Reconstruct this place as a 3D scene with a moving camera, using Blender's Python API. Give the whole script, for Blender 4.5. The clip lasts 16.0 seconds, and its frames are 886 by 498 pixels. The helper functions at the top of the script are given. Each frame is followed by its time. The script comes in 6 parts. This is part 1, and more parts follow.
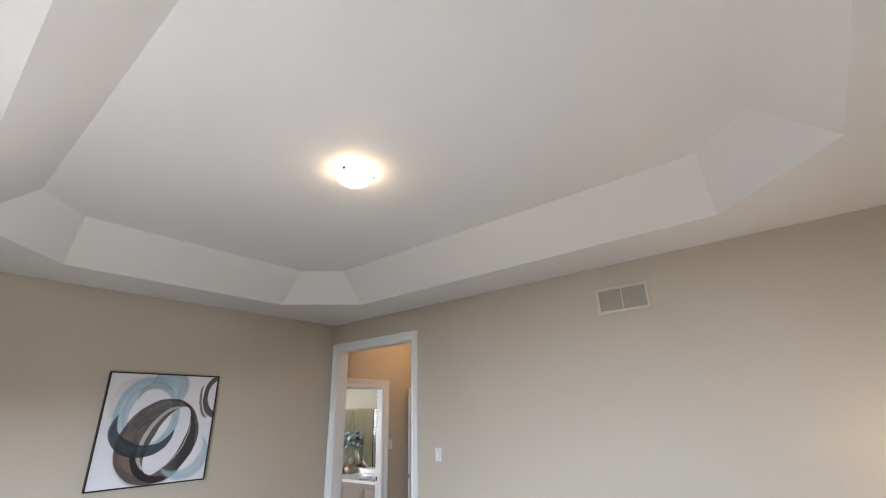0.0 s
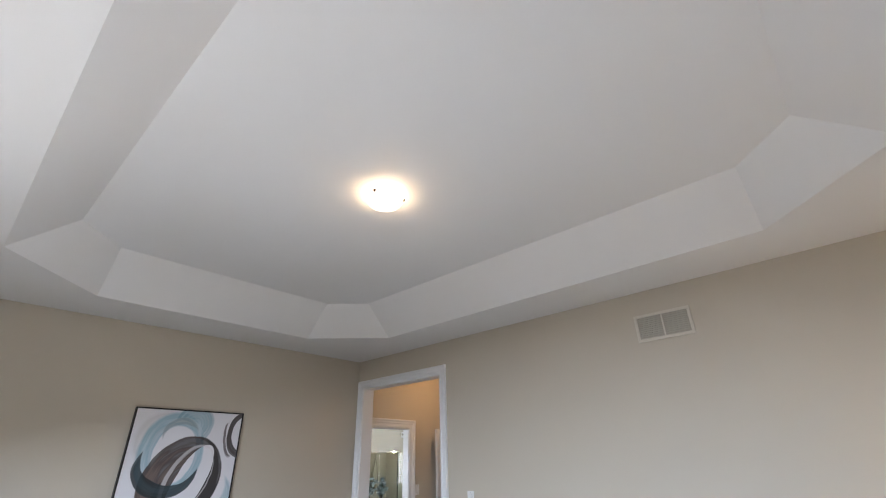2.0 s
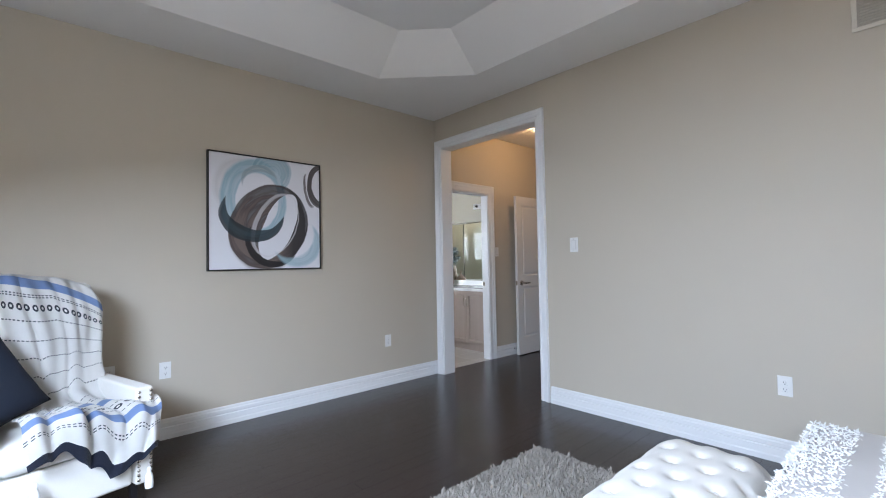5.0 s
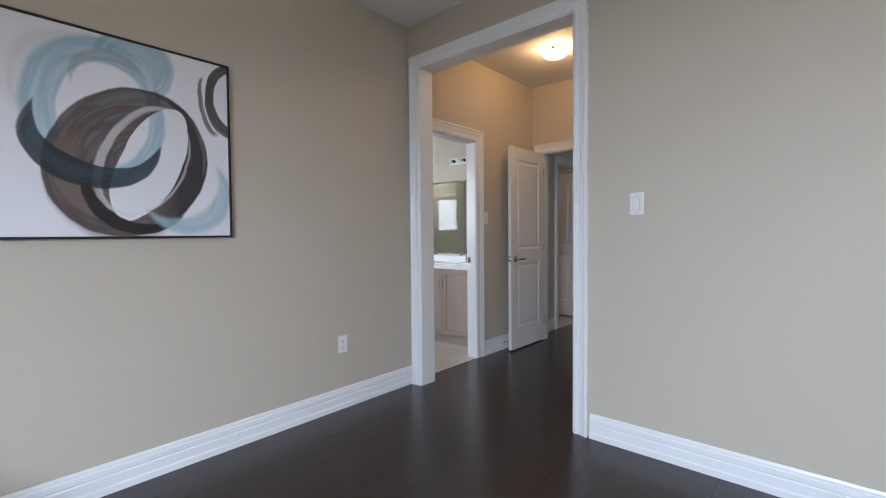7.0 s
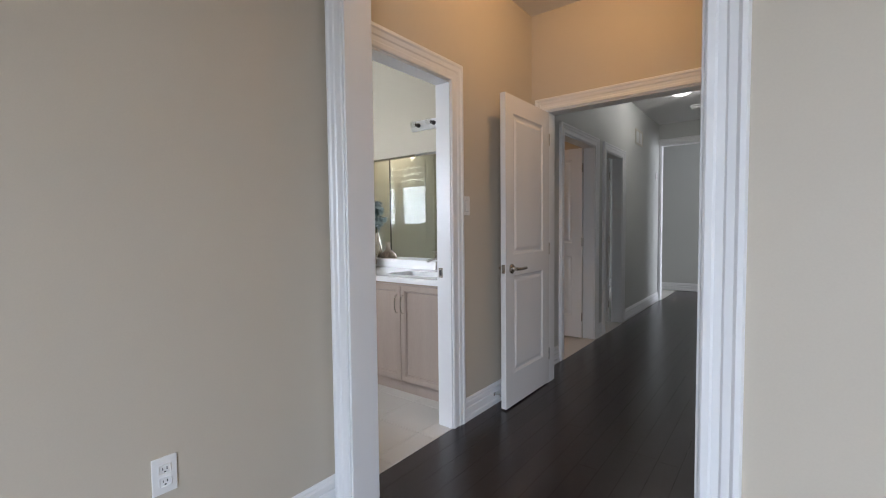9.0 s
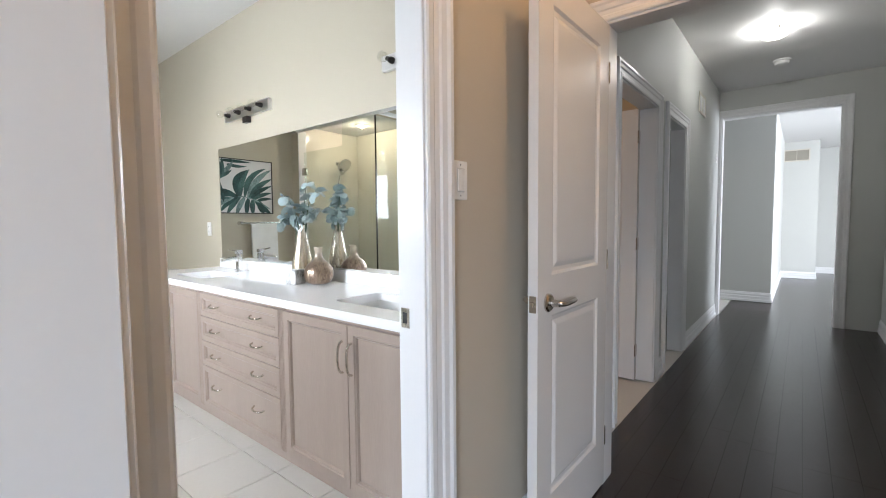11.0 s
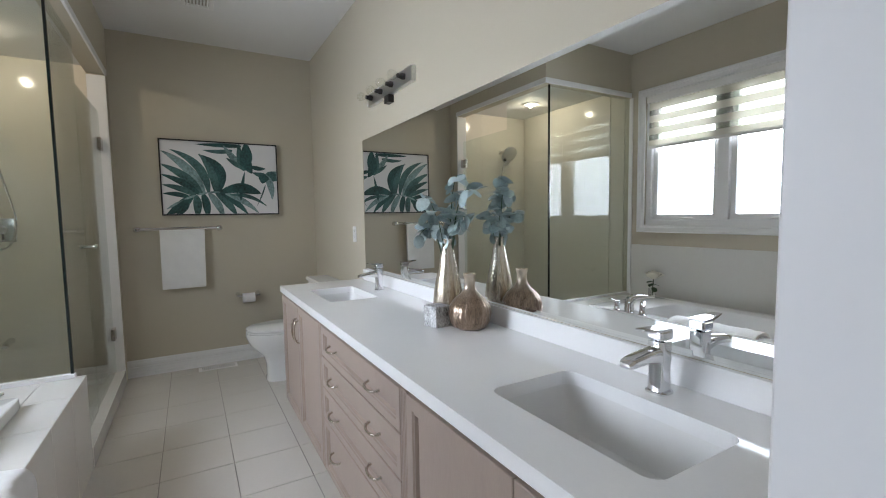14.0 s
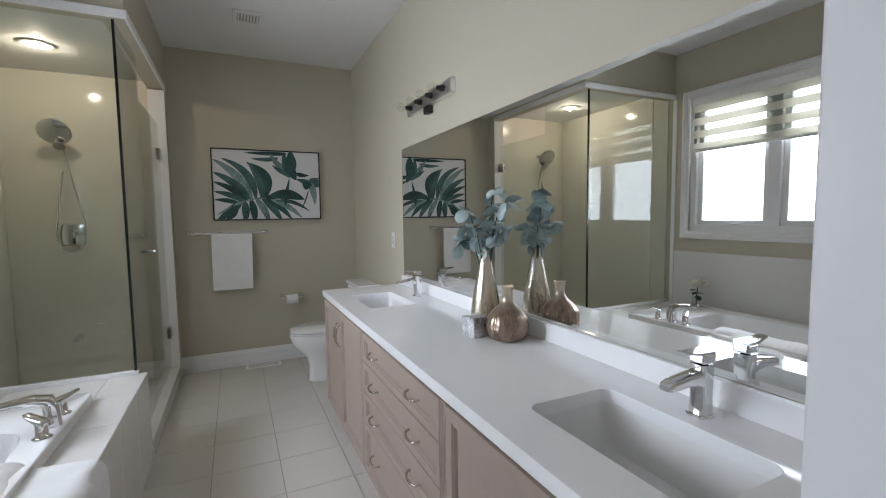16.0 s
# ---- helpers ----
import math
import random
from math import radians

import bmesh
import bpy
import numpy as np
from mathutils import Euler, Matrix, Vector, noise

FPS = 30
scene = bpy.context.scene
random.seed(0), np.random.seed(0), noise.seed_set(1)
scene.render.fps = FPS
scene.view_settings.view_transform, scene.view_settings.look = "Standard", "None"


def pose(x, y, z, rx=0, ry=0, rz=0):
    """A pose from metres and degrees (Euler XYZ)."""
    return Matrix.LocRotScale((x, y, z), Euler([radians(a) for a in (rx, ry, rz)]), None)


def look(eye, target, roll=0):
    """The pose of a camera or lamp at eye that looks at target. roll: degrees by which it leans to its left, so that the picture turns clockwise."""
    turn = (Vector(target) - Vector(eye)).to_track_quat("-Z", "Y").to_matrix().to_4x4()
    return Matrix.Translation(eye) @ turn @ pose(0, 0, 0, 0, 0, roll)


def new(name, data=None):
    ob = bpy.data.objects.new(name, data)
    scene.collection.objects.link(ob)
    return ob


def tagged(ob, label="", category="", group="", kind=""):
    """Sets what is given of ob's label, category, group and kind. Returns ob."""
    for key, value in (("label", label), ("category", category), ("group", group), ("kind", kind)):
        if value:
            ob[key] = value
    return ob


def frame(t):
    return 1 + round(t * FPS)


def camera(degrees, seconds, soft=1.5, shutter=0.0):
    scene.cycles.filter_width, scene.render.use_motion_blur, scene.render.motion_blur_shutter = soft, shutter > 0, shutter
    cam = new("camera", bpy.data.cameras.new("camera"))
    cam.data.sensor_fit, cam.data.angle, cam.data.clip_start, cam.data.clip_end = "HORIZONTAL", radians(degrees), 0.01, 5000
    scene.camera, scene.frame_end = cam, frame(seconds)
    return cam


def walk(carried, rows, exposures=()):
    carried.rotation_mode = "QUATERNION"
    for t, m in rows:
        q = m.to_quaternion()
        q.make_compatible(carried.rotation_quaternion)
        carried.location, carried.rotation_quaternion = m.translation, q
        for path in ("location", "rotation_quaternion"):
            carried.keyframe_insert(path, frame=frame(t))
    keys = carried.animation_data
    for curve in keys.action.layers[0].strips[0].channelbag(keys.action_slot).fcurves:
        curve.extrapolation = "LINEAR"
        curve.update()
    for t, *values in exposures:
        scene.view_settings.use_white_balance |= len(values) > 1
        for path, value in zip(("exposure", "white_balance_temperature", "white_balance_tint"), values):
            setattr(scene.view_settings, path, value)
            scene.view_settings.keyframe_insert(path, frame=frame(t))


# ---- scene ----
cam = camera(90.4, 16.0, 1.05)
PATH = [
    (0, (4.648, -3.478, 1.671), (3.468, -2.026, 2.378), -1.4),
    (0.5, (4.643, -3.476, 1.675), (3.479, -2.078, 2.506), -1.5),
    (1, (4.631, -3.469, 1.663), (3.463, -2.107, 2.547), -1.3),
    (1.5, (4.589, -3.466, 1.636), (3.406, -2.122, 2.529), -1.3),
    (2, (4.522, -3.444, 1.586), (3.327, -2.107, 2.471), -1.3),
    (2.5, (4.429, -3.42, 1.536), (3.204, -2.082, 2.378), -1.2),
    (3, (4.301, -3.419, 1.46), (3.013, -2.065, 2.174), -1.1),
    (3.5, (4.162, -3.431, 1.375), (2.785, -2.074, 1.889), -1.0),
    (4, (4.073, -3.359, 1.289), (2.613, -2.029, 1.61), -0.8),
    (4.5, (3.864, -3.275, 1.216), (2.372, -1.952, 1.375), -0.8),
    (4.7, (3.78, -3.251, 1.208), (2.288, -1.924, 1.316), -0.9),
    (6.8, (2.585, -2.53, 1.157), (1.238, -1.053, 1.097), -0.5),
    (7, (2.475, -2.429, 1.173), (1.156, -0.926, 1.107), -0.5),
    (7.5, (2.223, -2.109, 1.167), (0.972, -0.55, 1.093), -0.6),
    (8, (2.007, -1.796, 1.188), (0.774, -0.223, 1.106), -0.6),
    (8.5, (1.735, -1.503, 1.201), (0.513, 0.078, 1.112), -0.5),
    (9, (1.505, -1.178, 1.191), (0.287, 0.405, 1.096), -0.6),
    (9.2, (1.415, -1.056, 1.195), (0.205, 0.534, 1.106), -0.6),
    (11.3, (0.674, 0.103, 1.198), (-0.598, 1.641, 1.079), -0.6),
    (11.5, (0.598, 0.177, 1.18), (-0.683, 1.71, 1.081), -0.5),
    (12, (0.437, 0.331, 1.164), (-0.895, 1.819, 1.057), -0.5),
    (12.5, (0.305, 0.457, 1.167), (-1.143, 1.832, 1.046), -0.6),
    (13, (0.173, 0.528, 1.181), (-1.391, 1.767, 1.044), -0.7),
    (13.5, (0.057, 0.556, 1.238), (-1.605, 1.658, 1.087), -0.7),
    (14, (0.006, 0.576, 1.284), (-1.723, 1.57, 1.136), -0.9),
    (14.5, (0.014, 0.566, 1.321), (-1.747, 1.503, 1.179), -0.8),
    (15, (0.020, 0.560, 1.327), (-1.761, 1.459, 1.183), -0.8),
    (15.5, (0.025, 0.554, 1.332), (-1.768, 1.428, 1.186), -0.8),
    (16, (0.030, 0.549, 1.337), (-1.773, 1.401, 1.189), -0.8),
]
LOOK = [(0.0, 0.02, 6400, 11), (1.5, -0.08, 6200, 11), (3.0, -0.08, 6050, 10), (4.5, -0.06, 5900, 10), (7.0, -0.1, 6050, 11), (9.0, 0.1, 6150, 11), (11.5, 0.75, 6150, 9), (13.0, 0.2, 6100, 9), (14.0, -0.1, 6050, 10), (15.0, -0.25, 6050, 11), (16.0, -0.25, 6050, 11)]
walk(cam, [(t, look(*p)) for t, *p in PATH], LOOK)

# ---------------------------------------------------------------- light
world = bpy.data.worlds.new("world")
world.use_nodes = True
scene.world = world
wn = world.node_tree.nodes
sky = wn.new("ShaderNodeTexSky")
sky.sky_type = 'NISHITA'
sky.sun_disc = False
sky.sun_elevation = radians(42)
sky.sun_rotation = radians(140)
world.node_tree.links.new(sky.outputs[0], wn["Background"].inputs[0])
wn["Background"].inputs[1].default_value = 0.13

sun_data = bpy.data.lights.new("sun", 'SUN')
sun_data.energy, sun_data.angle, sun_data.color = 1.0, radians(12), (1.0, 0.96, 0.9)
sun_ob = new("sun", sun_data)
sun_ob.matrix_world = look((0, 0, 20), (9, 14, 0))


def area_light(name, m, sx, sy, watts, color, spread=180):
    d = bpy.data.lights.new(name, 'AREA')
    d.shape, d.size, d.size_y, d.energy, d.color, d.spread = 'RECTANGLE', sx, sy, watts, color, radians(spread)
    o = new(name, d)
    o.matrix_world = m
    return o


def point_light(name, p, watts, color, radius):
    d = bpy.data.lights.new(name, 'POINT')
    d.energy, d.color, d.shadow_soft_size = watts, color, radius
    o = new(name, d)
    o.location = p
    return o


DAY = (0.74, 0.845, 1.0)
WARM = (1.0, 0.70, 0.42)
# daylight in the openings: bedroom windows, bathroom window, an assumed opening beyond the hall
area_light("bedroom_daylight", pose(3.15, -4.05, 1.60, 15, 0, 0), 2.2, 0.5, 300, DAY)
# upward lamp added in the same opening brightens the ceiling in place of lawn bounce
area_light("bedroom_ceiling_fill", pose(3.15, -4.05, 1.0, 150, 0, 0), 2.2, 0.5, 18, (1.0, 0.94, 0.90))
area_light("bathroom_daylight", pose(-1.955, -1.36, 1.80, 80, 0, 0), 2.1, 1.5, 162, (0.89, 0.92, 0.99), 124)
# fill lamp for the hall, at an added far room opening out of view
area_light("hall_daylight_fill", pose(5.0, 8.3, 1.5, 80, 0, 90), 2.8, 1.7, 230, (0.93, 0.95, 1.0))
# lamps
point_light("bedroom_lamp_bulb", (2.77, -2.0, 3.015), 3.5, WARM, 0.02)
point_light("vestibule_lamp_bulb", (0.67, 1.12, 2.715), 11.5, (1.0, 0.57, 0.24), 0.02)
point_light("hall_lamp_bulb", (0.56, 4.58, 2.722), 9, (1.0, 0.96, 0.90), 0.02)
point_light("shower_lamp_bulb", (-3.69, -0.54, 2.448), 8, (1.0, 0.82, 0.60), 0.012)
point_light("side_room_lamp_bulb", (-1.25, 2.75, 2.722), 7, (1.0, 0.60, 0.32), 0.02)
point_light("bedside_lamp_bulb", (5.15, -0.42, 0.98), 12, WARM, 0.06)

# ---------------------------------------------------------------- materials


def mat(name, color, rough=0.5, metal=0.0, var=0.06, big=1.5, fine=60.0, bump=0.02, rand=0.0, sheen=0.0, coat=0.0,
        stretch=(1, 1, 1), hue=None):
    m = bpy.data.materials.new(name)
    m.use_nodes = True
    nt = m.node_tree
    n, k = nt.nodes, nt.links
    b = n["Principled BSDF"]
    tc = n.new("ShaderNodeTexCoord")
    mp = n.new("ShaderNodeMapping")
    mp.inputs["Scale"].default_value = stretch
    k.new(tc.outputs["Object"], mp.inputs[0])
    n1, n2 = n.new("ShaderNodeTexNoise"), n.new("ShaderNodeTexNoise")
    n1.inputs["Scale"].default_value, n2.inputs["Scale"].default_value = big, fine
    n1.inputs["Detail"].default_value, n2.inputs["Detail"].default_value = 4, 5
    k.new(mp.outputs[0], n1.inputs[0])
    k.new(mp.outputs[0], n2.inputs[0])
    add = n.new("ShaderNodeMath")
    add.operation = 'ADD'
    k.new(n1.outputs[0], add.inputs[0])
    k.new(n2.outputs[0], add.inputs[1])
    last = add.outputs[0]
    if rand:
        oi = n.new("ShaderNodeObjectInfo")
        mm = n.new("ShaderNodeMath")
        mm.operation, mm.inputs[1].default_value = 'MULTIPLY', rand
        k.new(oi.outputs["Random"], mm.inputs[0])
        a2 = n.new("ShaderNodeMath")
        a2.operation = 'ADD'
        k.new(last, a2.inputs[0])
        k.new(mm.outputs[0], a2.inputs[1])
        last = a2.outputs[0]
    mr = n.new("ShaderNodeMapRange")
    mr.inputs["From Min"].default_value, mr.inputs["From Max"].default_value = 0.6, 1.4 + rand
    k.new(last, mr.inputs[0])
    mix = n.new("ShaderNodeMix")
    mix.data_type = 'RGBA'
    lo = [max(0, c * (1 - var)) for c in color]
    hi = [min(1, c * (1 + var)) for c in (hue or color)]
    mix.inputs["A"].default_value, mix.inputs["B"].default_value = (*lo, 1), (*hi, 1)
    k.new(mr.outputs[0], mix.inputs["Factor"])
    k.new(mix.outputs["Result"], b.inputs["Base Color"])
    rr = n.new("ShaderNodeMapRange")
    rr.inputs["To Min"].default_value, rr.inputs["To Max"].default_value = rough * 0.94, min(1, rough * 1.06)
    k.new(n1.outputs[0], rr.inputs[0])
    k.new(rr.outputs[0], b.inputs["Roughness"])
    b.inputs["Metallic"].default_value = metal
    b.inputs["Sheen Weight"].default_value = sheen
    b.inputs["Coat Weight"].default_value = coat
    if bump:
        bp = n.new("ShaderNodeBump")
        bp.inputs["Strength"].default_value, bp.inputs["Distance"].default_value = min(1.0, bump * 10), 0.002
        k.new(n2.outputs[0], bp.inputs["Height"])
        k.new(bp.outputs[0], b.inputs["Normal"])
    return m


def glow(name, color, strength):
    m = bpy.data.materials.new(name)
    m.use_nodes = True
    b = m.node_tree.nodes["Principled BSDF"]
    b.inputs["Base Color"].default_value = (0.9, 0.88, 0.82, 1)
    b.inputs["Roughness"].default_value = 0.35
    b.inputs["Emission Color"].default_value = (*color, 1)
    b.inputs["Emission Strength"].default_value = strength
    return m


def thin_glass(name, tint, edge=0.96, face=0.04):
    """Clear sheet: mostly lets light through, with a mirror gloss that grows towards grazing angles on both sides."""
    m = bpy.data.materials.new(name)
    m.use_nodes = True
    nt = m.node_tree
    n, k = nt.nodes, nt.links
    n.remove(n["Principled BSDF"])
    tr, gl, lw, mx = (n.new(t) for t in ("ShaderNodeBsdfTransparent", "ShaderNodeBsdfGlossy", "ShaderNodeLayerWeight", "ShaderNodeMixShader"))
    tr.inputs[0].default_value = (*tint, 1)
    gl.inputs["Roughness"].default_value = 0.0
    lw.inputs[0].default_value = 0.5
    pw, ml, ad = (n.new("ShaderNodeMath") for _ in range(3))
    pw.operation, ml.operation, ad.operation = 'POWER', 'MULTIPLY', 'ADD'
    pw.inputs[1].default_value, ml.inputs[1].default_value, ad.inputs[1].default_value = 5.0, edge, face
    k.new(lw.outputs["Facing"], pw.inputs[0])
    k.new(pw.outputs[0], ml.inputs[0])
    k.new(ml.outputs[0], ad.inputs[0])
    k.new(ad.outputs[0], mx.inputs[0])
    k.new(tr.outputs[0], mx.inputs[1])
    k.new(gl.outputs[0], mx.inputs[2])
    k.new(mx.outputs[0], n["Material Output"].inputs[0])
    return m


def sheer(name, color, through_amount):
    m = bpy.data.materials.new(name)
    m.use_nodes = True
    nt = m.node_tree
    n, k = nt.nodes, nt.links
    n.remove(n["Principled BSDF"])
    df, tl, mx = (n.new(t) for t in ("ShaderNodeBsdfDiffuse", "ShaderNodeBsdfTranslucent", "ShaderNodeMixShader"))
    df.inputs[0].default_value = tl.inputs[0].default_value = (*color, 1)
    mx.inputs[0].default_value = through_amount
    k.new(df.outputs[0], mx.inputs[1])
    k.new(tl.outputs[0], mx.inputs[2])
    k.new(mx.outputs[0], n["Material Output"].inputs[0])
    return m


PAINT = mat("greige_wall_paint", (0.535, 0.478, 0.39), 0.6, var=0.025, big=0.8, fine=180, bump=0.012)
BATHP = mat("khaki_beige_wall_paint", (0.52, 0.475, 0.375), 0.6, var=0.025, big=0.8, fine=180, bump=0.012)
HALLP = mat("pale_grey_wall_paint", (0.57, 0.575, 0.55), 0.6, var=0.025, big=0.8, fine=180, bump=0.012)
WHITE_CEIL = mat("white_ceiling_paint", (0.78, 0.77, 0.76), 0.7, var=0.015, big=0.7, fine=200, bump=0.012)
TRIM = mat("white_gloss_trim", (0.80, 0.80, 0.80), 0.32, var=0.008, big=3, fine=90, bump=0.006)
DOORP = mat("white_door_paint", (0.80, 0.78, 0.76), 0.25, var=0.02, big=3, fine=120, bump=0.008)
WOOD = mat("espresso_oak", (0.020, 0.014, 0.013), 0.24, var=0.45, big=5, fine=70, bump=0.012, rand=0.35, stretch=(9, 0.5, 9),
           hue=(0.028, 0.019, 0.017))
TILE = mat("cream_porcelain_tile", (0.66, 0.63, 0.58), 0.22, var=0.03, big=4, fine=60, bump=0.004, rand=0.4)
GROUT = mat("beige_grout", (0.36, 0.34, 0.30), 0.85, var=0.08, big=5, fine=200, bump=0.05)
DECK = mat("white_wall_tile", (0.72, 0.71, 0.68), 0.18, var=0.02, big=3, fine=60, bump=0.003, rand=0.3)
QUARTZ = mat("white_quartz", (0.86, 0.86, 0.86), 0.08, var=0.015, big=8, fine=160, bump=0.0)
CAB = mat("taupe_cabinet_wood", (0.36, 0.29, 0.245), 0.36, var=0.07, big=3, fine=45, bump=0.01, stretch=(6, 6, 0.6))
CERAM = mat("white_ceramic", (0.82, 0.82, 0.81), 0.07, var=0.01, big=3, fine=60, bump=0.0, coat=0.3)
CHROME = mat("chrome", (0.78, 0.78, 0.79), 0.06, 1.0, var=0.02, bump=0.0)
SATIN = mat("satin_chrome", (0.78, 0.78, 0.79), 0.30, 1.0, var=0.03, fine=200, bump=0.003)
NICKEL = mat("brushed_nickel", (0.60, 0.56, 0.51), 0.24, 1.0, var=0.05, fine=200, bump=0.006)
DARKM = mat("dark_bronze", (0.05, 0.045, 0.045), 0.35, 0.8, var=0.1, bump=0.0)
BLACK = mat("black_frame_paint", (0.012, 0.011, 0.012), 0.4, var=0.1, bump=0.004)
SHW = mat("cream_shower_tile", (0.72, 0.68, 0.60), 0.12, var=0.02, big=3, fine=60, bump=0.002, rand=0.12)
GRILLE = mat("greige_grille_frame", (0.62, 0.58, 0.50), 0.45, var=0.02, bump=0.0)
# greyer copy of the white plastic: the shade outlining a rocker, put into colour
GREYP = mat("shaded_plastic", (0.60, 0.59, 0.57), 0.4, var=0.01, bump=0.0)
PLATE = mat("white_plastic", (0.80, 0.79, 0.77), 0.32, var=0.015, bump=0.0)
# near-black for raised bars that colour in the shade of uncut slots and holes
SLOT = mat("slot_shade_black", (0.04, 0.04, 0.04), 0.6, var=0.1, bump=0.0)
VENTG = mat("taupe_grille_paint", (0.40, 0.37, 0.31), 0.5, var=0.03, bump=0.004)
TOWEL = mat("white_terry", (0.80, 0.80, 0.79), 0.95, var=0.06, big=12, fine=420, bump=0.12, sheen=0.4)
LINEN = mat("cream_linen", (0.67, 0.64, 0.59), 0.9, var=0.05, big=8, fine=500, bump=0.05, sheen=0.2)
GREYF = mat("grey_bedspread", (0.47, 0.44, 0.42), 0.95, var=0.06, big=6, fine=420, bump=0.07, sheen=0.2)
NAVY = mat("navy_satin", (0.002, 0.005, 0.014), 0.9, var=0.2, big=6, fine=400, bump=0.04, sheen=0.0)
YARN = mat("white_tufted_yarn", (0.80, 0.79, 0.77), 0.95, var=0.06, big=20, fine=300, bump=0.08)
SHAG = mat("grey_shag_wool", (0.30, 0.27, 0.235), 0.95, var=0.25, big=14, fine=240, bump=0.05)
GLASS = thin_glass("shower_glass_sheet", (0.935, 0.965, 0.945))
PANE = thin_glass("window_glass", (0.97, 0.98, 0.98))
EDGE = mat("green_glass_edge", (0.006, 0.012, 0.010), 0.25, var=0.05, bump=0.0)
PETAL = mat("cream_petal", (0.82, 0.78, 0.68), 0.6, var=0.05, big=20, bump=0.0)
STEM = mat("green_leaf", (0.05, 0.10, 0.05), 0.55, var=0.2, big=20, bump=0.0)
EUCA = mat("dusty_blue_leaf", (0.19, 0.28, 0.285), 0.38, var=0.25, big=18, fine=120, bump=0.01, rand=0.7, hue=(0.46, 0.55, 0.56))
GOLD = mat("mottled_gold_glass", (0.40, 0.27, 0.20), 0.26, 0.85, var=0.6, big=14, fine=70, bump=0.03, stretch=(3, 3, 0.6), hue=(0.74, 0.57, 0.46))
ROSEG = mat("rose_bronze_glass", (0.22, 0.155, 0.115), 0.28, 0.85, var=0.4, big=16, fine=80, bump=0.03, stretch=(3, 3, 0.5), hue=(0.38, 0.29, 0.22))
BIRCH = mat("birch_bark", (0.07, 0.05, 0.04), 0.7, var=0.9, big=32, fine=220, bump=0.10, stretch=(1, 1, 0.6), hue=(1.0, 0.97, 0.88))
SIDING = mat("white_siding", (0.75, 0.75, 0.76), 0.7, var=0.04, bump=0.01)
ROOFM = mat("grey_shingle", (0.28, 0.27, 0.27), 0.9, var=0.2, bump=0.05)
GRASS = mat("lawn", (0.07, 0.10, 0.04), 0.95, var=0.4, big=0.6, fine=20, bump=0.1)
MIRROR = bpy.data.materials.new("mirror_silver")
MIRROR.use_nodes = True
_b = MIRROR.node_tree.nodes["Principled BSDF"]
_b.inputs["Base Color"].default_value, _b.inputs["Metallic"].default_value, _b.inputs["Roughness"].default_value = (0.92, 0.94, 0.93, 1), 1.0, 0.0
LAMPGLASS = glow("lit_alabaster_glass", (1.0, 0.84, 0.60), 1.7)
HALLGLASS = glow("lit_white_glass", (1.0, 0.95, 0.88), 2.6)
SPOT = glow("lit_downlight", (1.0, 0.82, 0.58), 9.0)


def faded(m, top, z0, z1):
    """Lets the colour of m pass over to another one between two heights of the object."""
    nt = m.node_tree
    b = nt.nodes["Principled BSDF"]
    src = b.inputs["Base Color"].links[0].from_socket
    tc, sp, mr, mx = (nt.nodes.new(t) for t in ("ShaderNodeTexCoord", "ShaderNodeSeparateXYZ", "ShaderNodeMapRange", "ShaderNodeMix"))
    mx.data_type = 'RGBA'
    mr.inputs["From Min"].default_value, mr.inputs["From Max"].default_value = z0, z1
    nt.links.new(tc.outputs["Object"], sp.inputs[0])
    nt.links.new(sp.outputs[2], mr.inputs[0])
    nt.links.new(mr.outputs[0], mx.inputs["Factor"])
    nt.links.new(src, mx.inputs["A"])
    mx.inputs["B"].default_value = (*top, 1)
    nt.links.new(mx.outputs["Result"], b.inputs["Base Color"])


faded(GOLD, (0.72, 0.67, 0.59), 0.12, 0.27)
faded(ROSEG, (0.62, 0.54, 0.44), 0.12, 0.19)
BULB = thin_glass("clear_bulb_glass", (0.95, 0.95, 0.93))

# ---------------------------------------------------------------- mesh helpers


def mesh_of(bm, name, material=None, smooth=None):
    me = bpy.data.meshes.new(name)
    bmesh.ops.recalc_face_normals(bm, faces=bm.faces)
    if smooth is not None:
        for f in bm.faces:
            f.smooth = True
        for e in bm.edges:
            if len(e.link_faces) == 2 and e.calc_face_angle(0) > radians(smooth):
                e.smooth = False
    bm.to_mesh(me)
    bm.free()
    for m in (material if isinstance(material, (list, tuple)) else [material]):
        if m:
            me.materials.append(m)
    return me


def thing(name, bm=None, material=None, label="", category="", group="", kind="", at=None, smooth=None):
    ob = new(name, mesh_of(bm, name, material, smooth) if bm else None)
    if at is not None:
        ob.matrix_world = at
    return tagged(ob, label, category, group, kind)


def part(name, bm, material, parent, label="", at=None, smooth=None):
    ob = new(name, bm if isinstance(bm, bpy.types.Mesh) else mesh_of(bm, name, material, smooth))
    ob.parent = parent
    if at is not None:
        ob.matrix_local = at
    if label:
        ob["label"] = label
    return ob


def box(x0, x1, y0, y1, z0, z1, bevel=0.0, seg=2, bm=None):
    own = bmesh.new()
    bmesh.ops.create_cube(own, size=1)
    for v in own.verts:
        v.co = Vector(((x0 + x1) / 2 + v.co.x * (x1 - x0), (y0 + y1) / 2 + v.co.y * (y1 - y0), (z0 + z1) / 2 + v.co.z * (z1 - z0)))
    if bevel:
        bmesh.ops.bevel(own, geom=list(own.edges), offset=bevel, segments=seg, affect='EDGES', profile=0.5)
    return join(bm, own) if bm else own


